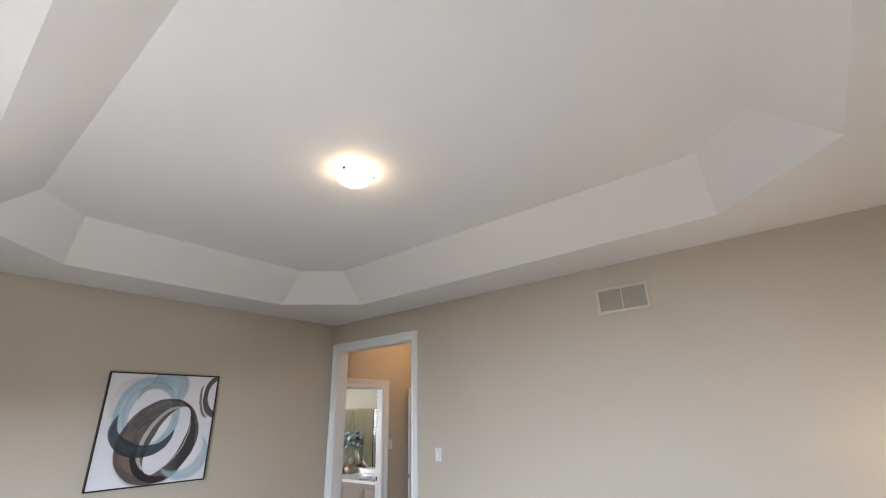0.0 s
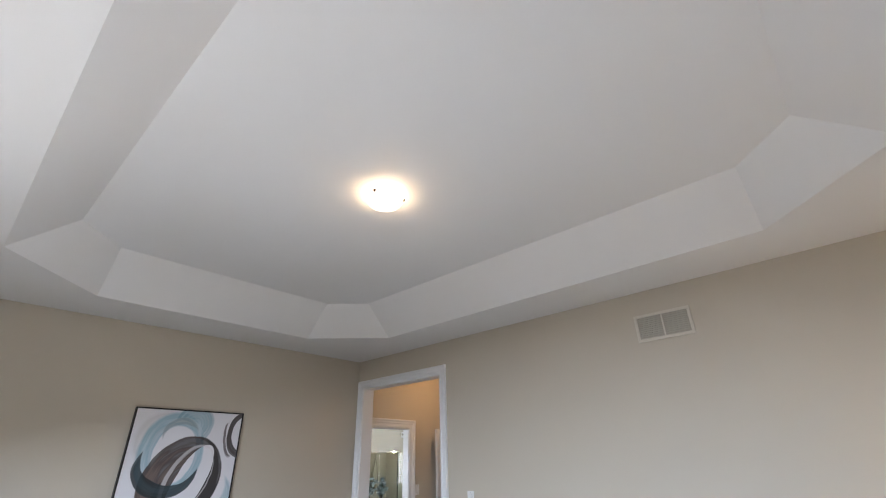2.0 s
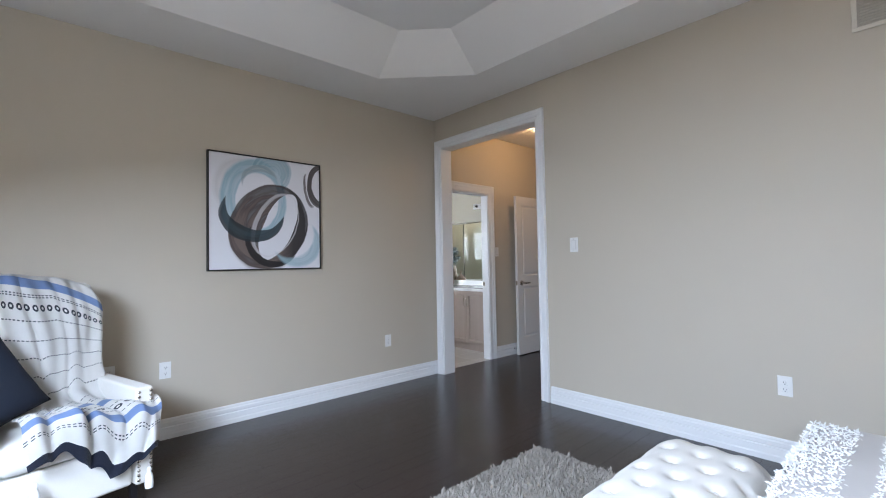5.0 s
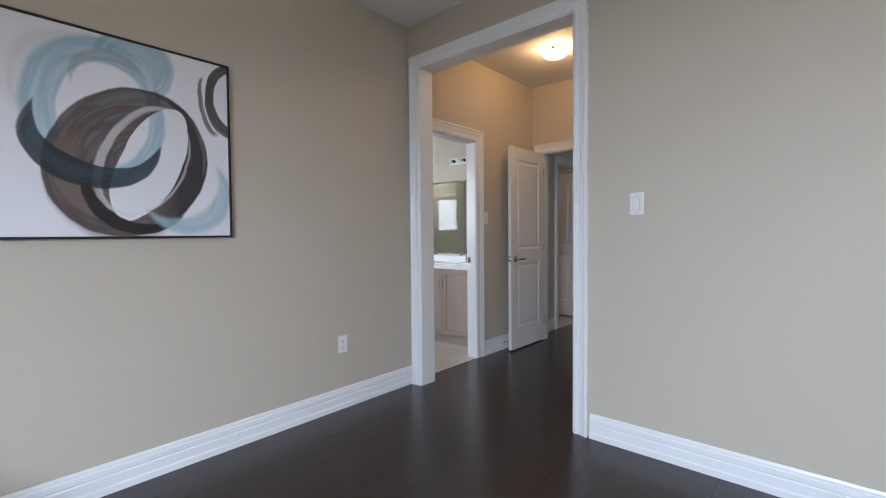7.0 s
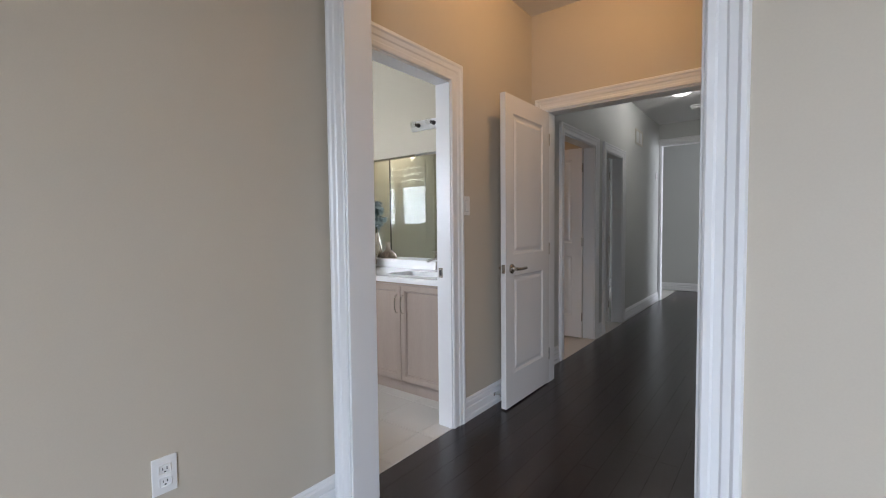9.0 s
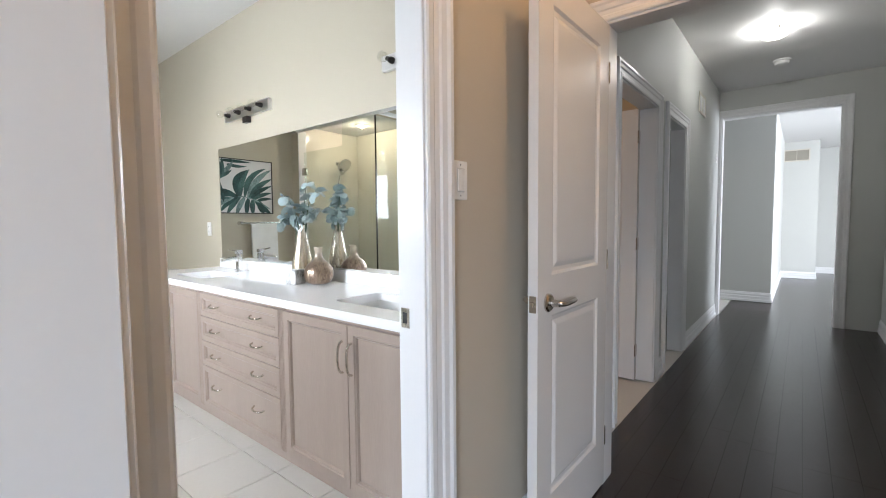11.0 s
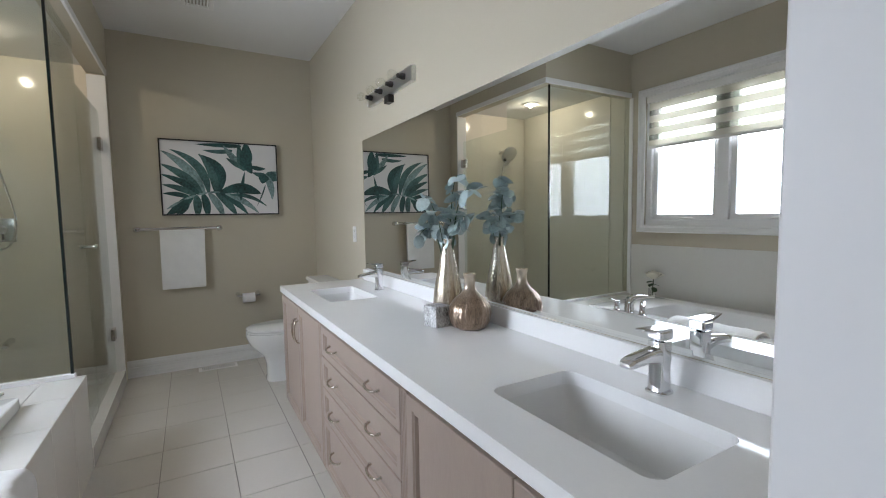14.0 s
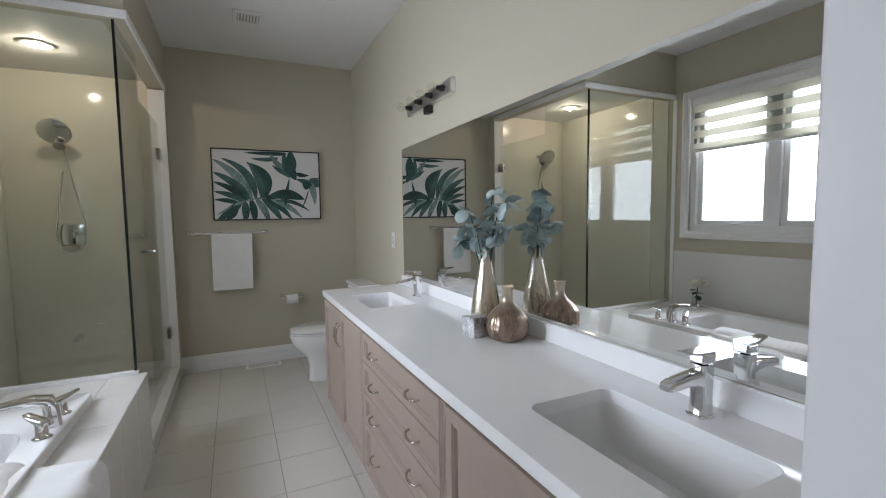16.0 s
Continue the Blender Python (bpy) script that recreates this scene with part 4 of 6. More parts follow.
def worktop():
    bm = bmesh.new()
    xs = sorted({VX0, VX1, *(s[0] for s in SINKS), *(s[1] for s in SINKS)})
    rows = lambda s: (CF, s[2], s[3], MY - 0.002) if s else (CF, MY - 0.002)
    for x0, x1 in zip(xs, xs[1:]):
        s = next((s for s in SINKS if s[0] <= (x0 + x1) / 2 <= s[1]), None)
        ys = rows(s)
        for i, (y0, y1) in enumerate(zip(ys, ys[1:])):
            if s and i == 1:
                continue
            for z in (CT, CT - 0.038):
                bm.faces.new([bm.verts.new(c) for c in ((x0, y0, z), (x1, y0, z), (x1, y1, z), (x0, y1, z))])
        for y in (CF, MY - 0.002):
            bm.faces.new([bm.verts.new(c) for c in ((x0, y, CT - 0.038), (x1, y, CT - 0.038), (x1, y, CT), (x0, y, CT))])
    for x in (VX0, VX1):
        bm.faces.new([bm.verts.new(c) for c in ((x, CF, CT - 0.038), (x, MY - 0.002, CT - 0.038), (x, MY - 0.002, CT), (x, CF, CT))])
    for a, b, c, d in SINKS:
        for p, q in (((a, c), (b, c)), ((b, c), (b, d)), ((b, d), (a, d)), ((a, d), (a, c))):
            bm.faces.new([bm.verts.new(v) for v in ((*p, CT - 0.038), (*q, CT - 0.038), (*q, CT), (*p, CT))])
    for a, b, c, d in SINKS:
        for cx, cy, sx, sy in ((a, c, 1, 1), (b, c, -1, 1), (b, d, -1, -1), (a, d, 1, -1)):
            rad = 0.034
            bend = [(cx + sx * rad * (1 - math.sin(q)), cy + sy * rad * (1 - math.cos(q))) for q in (math.pi / 2 * i / 6 for i in range(7))]
            for z in (CT, CT - 0.038):
                bm.faces.new([bm.verts.new((*p, z)) for p in [(cx, cy)] + bend])
            for p, q in zip(bend, bend[1:]):
                bm.faces.new([bm.verts.new(v) for v in ((*p, CT - 0.038), (*q, CT - 0.038), (*q, CT), (*p, CT))])
    t = thing("vanity_worktop", label="long white quartz worktop over taupe vanity cabinets", category="worktop")
    part("slab", bm, QUARTZ, t)
    part("backsplash", box(VX0 + 0.05, VX1, MY - 0.022, MY - 0.001, CT, CT + 0.074, 0.003), QUARTZ, t, "low white quartz backsplash")


worktop()


def basin(x0, x1, y0, y1):
    t = thing("undermount_sink", label="rectangular white ceramic sink set under the worktop", category="sink", group="vanity sinks")
    bm = bmesh.new()
    cx, cy, a, b = (x0 + x1) / 2, (y0 + y1) / 2, (x1 - x0) / 2 + 0.006, (y1 - y0) / 2 + 0.006
    top = CT - 0.039
    rings = [oval(bm, cx, cy, z, a * k1, b * k2, 44, p) for z, k1, k2, p in
             ((top, 1.06, 1.08, 9), (top, 1.0, 1.0, 9), (top - 0.02, 0.995, 0.985, 9), (top - 0.09, 0.93, 0.90, 7), (top - 0.118, 0.86, 0.82, 5), (top - 0.130, 0.70, 0.62, 4), (top - 0.136, 0.3, 0.3, 2.5), (top - 0.138, 0.07, 0.1, 2))]
    loft_rings(bm, rings, cap=False)
    bm.faces.new(rings[-1])
    part("bowl", bm, CERAM, t, smooth=35)
    part("drain", lathe([(0.026, 0.0), (0.024, 0.004), (0.016, 0.005), (0.014, 0.002)], 24), CHROME, t, "chrome drain", at=pose(cx, cy, top - 0.139), smooth=40)
    part("overflow", box(cx + 0.02, cx + 0.055, y0 + 0.0, y0 + 0.004, top - 0.05, top - 0.044, 0.001, 1), CHROME, t, "chrome overflow slot")


def vanity_faucet(x, y):
    t = thing("vanity_faucet", label="square chrome single-lever faucet on the worktop", category="faucet", group="vanity faucets", at=pose(x, y, CT))
    bm = bmesh.new()
    loft_rings(bm, [oval(bm, 0, 0, z, a, a, 28, 3.2) for z, a in ((0.0, 0.028), (0.004, 0.028), (0.006, 0.026))])
    part("base_ring", bm, CHROME, t, smooth=40)
    bm = bmesh.new()
    rings = [oval(bm, 0, 0, z, a, b, 28, 4.5) for z, a, b in ((0.006, 0.021, 0.022), (0.05, 0.020, 0.020), (0.118, 0.021, 0.022), (0.128, 0.021, 0.022))]
    loft_rings(bm, rings)
    part("body", bm, CHROME, t, smooth=40)
    bm = bmesh.new()
    sec = [(0.0, 0.088, 0.0195, 0.028), (-0.026, 0.096, 0.0195, 0.019), (-0.060, 0.097, 0.019, 0.0145), (-0.105, 0.093, 0.019, 0.0125), (-0.122, 0.090, 0.0175, 0.0105), (-0.130, 0.088, 0.013, 0.006)]
    rings = []
    for yy, z, a, b in sec:
        rings.append([bm.verts.new((a * math.copysign(abs(math.cos(q)) ** 0.5, math.cos(q)), yy, z + b * math.copysign(abs(math.sin(q)) ** 0.5, math.sin(q)))) for q in (2 * math.pi * i / 20 for i in range(20))])
    loft_rings(bm, rings)
    part("spout", bm, CHROME, t, smooth=45)
    cap = part("lever_cap", box(-0.0215, 0.0215, -0.023, 0.023, 0.130, 0.156, 0.006, 3), CHROME, t)
    bm = bmesh.new()
    rings = [[bm.verts.new((sx * hw, yy, z + sz)) for sx, sz in ((-1, 0), (1, 0), (1, th), (-1, th))] for yy, z, hw, th in
             ((0.020, 0.150, 0.020, 0.010), (-0.020, 0.152, 0.020, 0.009), (-0.046, 0.156, 0.016, 0.006), (-0.076, 0.162, 0.012, 0.004))]
    loft_rings(bm, rings)
    part("lever_blade", bm, CHROME, cap)


for s in SINKS:
    basin(*s)
    vanity_faucet((s[0] + s[1]) / 2, 1.553)


def shaker_front(name, parent, x0, x1, z0, z1, rail=0.05, label=""):
    """A framed cabinet front facing -y, with a stepped panel."""
    bm = bmesh.new()
    f = CABF - 0.020
    prev = None
    for inset, y in ((0.0, CABF), (0.0, f + 0.002), (0.002, f), (rail - 0.008, f), (rail - 0.004, f + 0.004), (rail, f + 0.004), (rail + 0.006, f + 0.013), (rail + 0.012, f + 0.013)):
        r = [bm.verts.new(c) for c in ((x0 + inset, y, z0 + inset), (x1 - inset, y, z0 + inset), (x1 - inset, y, z1 - inset), (x0 + inset, y, z1 - inset))]
        if prev:
            for q in range(4):
                bm.faces.new((prev[q], prev[(q + 1) % 4], r[(q + 1) % 4], r[q]))
        prev = r
    bm.faces.new(prev)
    return part(name, bm, CAB, parent, label)


def bow_pull(parent, x, z, upright, span=0.096):
    bm = bmesh.new()
    f = CABF - 0.020
    pts = []
    for i in range(13):
        a = math.pi * i / 12
        s, d = -math.cos(a) * span / 2, math.sin(a) ** 0.7 * 0.027
        pts.append((x, f - 0.002 - d, z + s) if upright else (x + s, f - 0.002 - d, z - 0.3 * d))
    tube(pts, 0.0048, 10, bm)
    part("pull_handle", bm, NICKEL, parent, "curved brushed nickel pull", smooth=60)


def carcass(x0, x1, label, group=""):
    t = thing("vanity_cabinet", label=label, category="cabinet", group=group)
    part("body", box(x0, x1, CABF, MY - 0.003, 0.105, 0.60), CAB, t)
    part("face_rail", box(x0 + 0.018, x1 - 0.018, CABF, CABF + 0.02, 0.60, CT - 0.0385), CAB, t)
    for e in (x0, x1 - 0.018):
        part("side_panel", box(e, e + 0.018, CABF, MY - 0.003, 0.60, CT - 0.0385), CAB, t)
    part("toe_kick", box(x0, x1, CABF + 0.055, CABF + 0.070, 0.0, 0.105), CAB, t)
    return t


for x0, x1 in ((VX0 + 0.02, -2.012), (-1.104, VX1 - 0.002)):
    c = carcass(x0, x1, "taupe double-door vanity cabinet with nickel pulls", "vanity cabinets")
    xm = (x0 + x1) / 2
    for a, b, hx in ((x0 + 0.022, xm - 0.0015, xm - 0.028), (xm + 0.0015, x1 - 0.022, xm + 0.028)):
        d = shaker_front("door", c, a, b, 0.112, 0.795, 0.045)
        bow_pull(d, hx, 0.66, True, 0.128)
c = carcass(-2.012, -1.104, "taupe four-drawer vanity cabinet with nickel pulls", "vanity cabinets")
for z0, z1 in ((0.660, 0.795), (0.515, 0.655), (0.365, 0.510), (0.112, 0.360)):
    d = shaker_front("drawer", c, -2.012 + 0.022, -1.104 - 0.022, z0, z1, 0.037)
    for x in (-1.79, -1.325):
        bow_pull(d, x, (z0 + z1) / 2 + (0.01 if z1 - z0 < 0.2 else 0.03), False)

# fluted stiles between the units
for sx in (-2.012, -1.104):
    st = thing("fluted_stile", label="taupe fluted stile between two vanity cabinets", category="stile", group="fluted stiles")
    part("backer", box(sx - 0.020, sx + 0.020, CABF - 0.013, CABF - 0.0005, 0.108, 0.800), CAB, st)
    for dx in (-0.0155, -0.005, 0.0055, 0.0160):
        part("bead", box(sx + dx - 0.0038, sx + dx + 0.0038, CABF - 0.019, CABF - 0.013, 0.108, 0.800, 0.0015, 1), CAB, st)

# mirror with a bevelled edge
mir = thing("vanity_mirror", label="long frameless wall mirror above the white worktop", category="mirror")
bm = bmesh.new()
mx0, mx1, mz0, mz1 = -2.945, -0.20, CT + 0.076, 1.812
prev = None
for inset, y in ((0.0, MY - 0.001), (0.0, MY - 0.004), (0.020, MY - 0.0065)):
    r = [bm.verts.new(c) for c in ((mx0 + inset, y, mz0 + inset), (mx1 - inset, y, mz0 + inset), (mx1 - inset, y, mz1 - inset), (mx0 + inset, y, mz1 - inset))]
    if prev:
        for q in range(4):
            bm.faces.new((prev[q], prev[(q + 1) % 4], r[(q + 1) % 4], r[q]))
    prev = r
bm.faces.new(prev)
part("mirror_glass", bm, MIRROR, mir)


def vanity_light(x):
    t = thing("vanity_light", label="chrome four-bulb vanity light bar with clear globes", category="wall lamp", group="vanity lights", at=pose(x, MY, 2.035))
    part("back_plate", box(-0.325, 0.325, -0.030, -0.001, -0.040, 0.040, 0.004), SATIN, t)
    part("centre_box", box(-0.035, 0.035, -0.036, -0.001, -0.085, -0.040, 0.003), DARKM, t)
    for i in range(4):
        bx = -0.24 + 0.16 * i
        s = part("socket", lathe([(0.017, 0.0), (0.017, 0.016), (0.012, 0.026), (0.012, 0.041)], 20), DARKM, t, "dark socket", at=pose(bx, -0.03, 0, 90), smooth=40)
        g = lathe([(0.012, 0.04), (0.014, 0.046), (0.023, 0.058), (0.027, 0.072), (0.023, 0.087), (0.013, 0.096), (0.003, 0.098)], 20, cap=False)
        part("bulb", g, BULB, s, "clear glass globe bulb", smooth=60).visible_shadow = False


vanity_light(-2.43)
vanity_light(-0.64)

# vases, block and eucalyptus


def vase(name, x, y, prof, material, label, ribs=0):
    t = thing(name, label=label, category="vase", at=pose(x, y, CT))
    bm = lathe(prof, 40 if not ribs else ribs * 4)
    if ribs:
        for v in bm.verts:
            k = 1 + 0.016 * math.cos(ribs * math.atan2(v.co.y, v.co.x)) * (1 if v.co.z < 0.15 else 0)
            v.co.x *= k
            v.co.y *= k
    part("vessel", bm, material, t, smooth=60)
    return t


vase("tall_vase", -1.572, 1.505, [(0.056, 0.0), (0.062, 0.005), (0.0645, 0.03), (0.064, 0.075), (0.060, 0.12), (0.051, 0.17), (0.041, 0.22), (0.031, 0.27), (0.0245, 0.305), (0.0225, 0.325), (0.025, 0.332), (0.025, 0.343), (0.019, 0.343), (0.017, 0.30)],
     GOLD, "tall mottled gold glass bottle vase with blue leaves")
vase("round_vase", -1.412, 1.508, [(0.048, 0.0), (0.066, 0.010), (0.080, 0.034), (0.084, 0.060), (0.078, 0.090), (0.060, 0.116), (0.036, 0.136), (0.0235, 0.152), (0.0205, 0.170), (0.0205, 0.198), (0.0245, 0.201), (0.0245, 0.214), (0.017, 0.214), (0.015, 0.18)],
     ROSEG, "squat bronze glass bottle vase with narrow neck", 26)
blk = thing("candle_block", label="small square birch bark candle block", category="candle holder", at=pose(-1.515, 1.418, CT, 0, 0, 12))
part("block", box(-0.038, 0.038, -0.038, 0.038, 0, 0.083, 0.004), BIRCH, blk)

branch = thing("eucalyptus_branch", label="dusty blue eucalyptus branches standing in the tall vase", category="plant", at=pose(-1.572, 1.505, CT + 0.33))
rnd = random.Random(11)


def round_leaf(r):
    bm = bmesh.new()
    c = bm.verts.new((0, r * 0.9, 0.012 * r / 0.03))
    ring = []
    for i in range(12):
        a = 2 * math.pi * i / 12
        ring.append(bm.verts.new((r * 0.82 * math.sin(a), r * (1 - math.cos(a)) * 0.98, 0.22 * r * abs(math.sin(a)) ** 1.5)))
    for i in range(12):
        bm.faces.new((c, ring[i], ring[(i + 1) % 12]))
    return mesh_of(bm, "leaf", EUCA, 80)


leaf_meshes = [round_leaf(r) for r in (0.024, 0.030, 0.035, 0.039)]
# stems lean out of the neck and bow over; tip of each and how high it rises on the way
for tx, ty, tz, rise in ((-0.090, -0.095, 0.010, 0.16), (-0.080, -0.060, 0.190, 0.13), (0.050, 0.020, 0.270, 0.20), (0.085, 0.060, 0.085, 0.16), (-0.045, 0.040, 0.100, 0.10), (0.120, 0.055, 0.200, 0.25), (0.015, -0.085, 0.120, 0.12)):
    pts = arc((tx * 0.05, ty * 0.05, -0.25), (tx * 0.25, ty * 0.25, rise * 1.15), (tx, ty, tz), 16)
    part("stem", tube(pts, lambda q: 0.0028 - 0.0016 * q, 6), STEM, branch, "thin grey-green stem", smooth=60)
    for i in range(7, 17):
        p = pts[i]
        if p.z < 0.02 and i < 14:
            continue
        for sgn in (-1, 1):
            if rnd.random() < (0.50 if i < 16 else 0.1):
                continue
            m = Matrix.Translation(p) @ Euler((rnd.uniform(-1.7, 0.5), rnd.uniform(-0.7, 0.7), rnd.uniform(0, 2 * math.pi))).to_matrix().to_4x4()
            part("leaf", leaf_meshes[rnd.randrange(4) if i < 14 else rnd.randrange(3)], None, branch, at=m)

# ---------------------------------------------------------------- bathroom: far end


def towel_bar():
    t = thing("towel_bar", label="chrome towel bar on the taupe wall", category="towel bar", at=pose(W, 0.505, 1.215))
    part("bar", tube([(0.065, -0.285, 0), (0.065, 0.285, 0)], 0.013, 14), CHROME, t, smooth=60)
    for y in (-0.295, 0.295):
        part("bracket", tube([(0.0, y, 0), (0.008, y, 0), (0.04, y, 0), (0.066, y, 0)], lambda q: 0.024 if q < 0.4 else 0.011, 16), CHROME, t, smooth=60)
        part("end_knob", lathe([(0.008, -0.027), (0.018, -0.018), (0.021, 0.0), (0.018, 0.018), (0.008, 0.027)], 16), CHROME, t, at=pose(0.065, y, 0, 90), smooth=60)
    w = thing("hanging_towel", label="white folded terry towel hanging over the chrome bar", category="towel", at=pose(W + 0.065, 0.525, 1.215))
    bm = bmesh.new()
    path = [(0.014, -0.50), (0.016, -0.35), (0.015, -0.18), (0.013, -0.03), (0.010, 0.004), (0.0, 0.014), (-0.010, 0.004), (-0.014, -0.05), (-0.014, -0.2), (-0.014, -0.44)]
    rings = []
    for j in range(17):
        v = -0.163 + 0.326 * j / 16
        rings.append([bm.verts.new((x + 0.004 * math.sin(7 * v + 9 * z) * min(1, -z * 4 if z < 0 else 0), v * (1 - 0.05 * max(0, -z)) + 0.012 * z, z)) for x, z in path])
    loft_rings(bm, rings, cap=False, close=False)
    bmesh.ops.recalc_face_normals(bm, faces=bm.faces)
    bmesh.ops.solidify(bm, geom=list(bm.faces), thickness=0.010)
    part("cloth", bm, TOWEL, w, smooth=50)


towel_bar()

tp = thing("toilet_paper_holder", label="chrome toilet paper holder with white roll", category="paper holder", at=pose(W, 1.01, 0.60))
for y in (-0.085, 0.085):
    part("bracket", tube([(0, y, 0.01), (0.006, y, 0.01), (0.04, y, 0.008), (0.07, y, 0)], lambda q: 0.020 if q < 0.4 else 0.009, 14), CHROME, tp, smooth=60)
part("rod", tube([(0.07, -0.09, 0), (0.07, 0.09, 0)], 0.007, 12), CHROME, tp, smooth=60)
part("paper_roll", tube([(0.07, -0.05, -0.018), (0.07, 0.05, -0.018)], 0.042, 24), TOWEL, tp, "white paper roll", smooth=50)


def toilet():
    t = thing("toilet", label="white ceramic toilet with closed lid beside the vanity", category="toilet", at=pose(-3.70, 1.645, 0))
    bm = bmesh.new()
    rings = [oval(bm, 0, cy, z, a, b, 32, p) for z, cy, a, b, p in
             ((0.0, -0.32, 0.108, 0.272, 4.0), (0.02, -0.32, 0.107, 0.270, 4.0), (0.035, -0.32, 0.104, 0.266, 3.6), (0.14, -0.325, 0.102, 0.264, 3.4), (0.20, -0.335, 0.112, 0.276, 3.0), (0.245, -0.35, 0.144, 0.304, 2.6), (0.295, -0.37, 0.174, 0.330, 2.4), (0.34, -0.38, 0.186, 0.340, 2.3), (0.375, -0.385, 0.188, 0.345, 2.2), (0.392, -0.385, 0.186, 0.343, 2.2))]
    loft_rings(bm, rings)
    part("bowl", bm, CERAM, t, smooth=50)
    for nm, z0, z1, k in (("seat", 0.393, 0.410, 1.0), ("lid", 0.412, 0.435, 1.0)):
        bm = bmesh.new()
        rings = [oval(bm, 0, -0.40, z, 0.188 * kk, 0.325 * kk, 36, 2.25) for z, kk in ((z0, 0.98), (z0 + 0.004, 1.0), (z1 - 0.006, 1.0), (z1, 0.95))]
        loft_rings(bm, rings)
        part(nm, bm, CERAM, t, smooth=45)
    part("tank", box(-0.215, 0.215, -0.195, -0.015, 0.37, 0.74, 0.02, 3), CERAM, t)
    part("tank_lid", box(-0.225, 0.225, -0.205, -0.012, 0.742, 0.778, 0.010, 3), CERAM, t)
    part("flush_lever", tube([(-0.17, -0.195, 0.68), (-0.17, -0.215, 0.68), (-0.11, -0.222, 0.672)], 0.007, 10), CHROME, t, "chrome flush lever", smooth=60)


toilet()

# ---------------------------------------------------------------- bathroom: tub and shower
DZ, DY = 0.50, 0.080
DX0, DX1 = -2.83, -0.245
TX0, TX1, TY0, TY1 = -2.47, -0.62, -0.86, -0.092

deck = thing("tub_deck", label="tiled white deck around the bathtub", category="tub deck")
bm = bmesh.new()
for x0, x1, y0, y1 in ((DX0, DX1, TY1, DY), (DX0, DX1, WY, TY0), (DX0, TX0, TY0, TY1), (TX1, DX1, TY0, TY1)):
    box(x0, x1, y0, min(y1, DY - 0.012), DZ - 0.03, DZ - 0.0105, 0, 1, bm)
part("core_top", bm, GROUT, deck)
part("core_front", box(DX0, DX1, DY - 0.03, DY - 0.0105, 0, DZ - 0.03), GROUT, deck)
part("core_end", box(DX0, DX0 + 0.02, WY, DY - 0.03, 0, DZ - 0.03), GROUT, deck)
pitch = 0.335


def slab_mesh(sx, sy, sz, bev=0.0012):
    return mesh_of(box(-sx / 2, sx / 2, -sy / 2, sy / 2, -sz, 0, bev, 1), "tile", DECK)


x = DX0
while x < DX1 - 0.01:
    w = min(pitch, DX1 - x)
    part("tile", slab_mesh(w - 0.003, DY - TY1 - 0.002, 0.010), None, deck, at=pose(x + w / 2, (DY + TY1) / 2, DZ))
    part("tile", slab_mesh(w - 0.003, 0.137, 0.010), None, deck, at=pose(x + w / 2, (WY + TY0) / 2, DZ))
    part("tile", slab_mesh(w - 0.003, DZ - 0.0015, 0.010), None, deck, at=pose(x + w / 2, DY, (DZ - 0.0015) / 2, -90))
    x += pitch
for y0, y1 in ((TY0, -0.49), (-0.49, TY1)):
    part("tile", slab_mesh(TX0 - DX0 - 0.003, y1 - y0 - 0.003, 0.010), None, deck, at=pose((TX0 + DX0) / 2, (y0 + y1) / 2, DZ))
    part("tile", slab_mesh(DX1 - TX1 - 0.003, y1 - y0 - 0.003, 0.010), None, deck, at=pose((DX1 + TX1) / 2, (y0 + y1) / 2, DZ))


def bathtub():
    t = thing("bathtub", label="white acrylic drop-in bathtub in the tiled deck", category="bathtub")
    bm = bmesh.new()
    cx, cy, a, b = (TX0 + TX1) / 2, (TY0 + TY1) / 2, (TX1 - TX0) / 2, (TY1 - TY0) / 2
    spec = ((DZ + 0.001, 0.012, 60), (DZ + 0.042, 0.012, 60), (DZ + 0.046, 0.007, 60), (DZ + 0.046, -0.10, 8), (DZ + 0.036, -0.115, 7), (DZ - 0.10, -0.14, 6), (DZ - 0.30, -0.19, 5), (DZ - 0.38, -0.24, 4), (DZ - 0.395, -0.34, 3))
    rings = []
    for z, off, p in spec:
        shift = 0.10 if off < -0.05 else 0.0
        rings.append(oval(bm, cx + shift, cy, z, a + off - shift, b + off * 0.8, 56, p))
    loft_rings(bm, rings, cap=False)
    bm.faces.new(rings[-1])
    part("tub_shell", bm, CERAM, t, smooth=40)


bathtub()


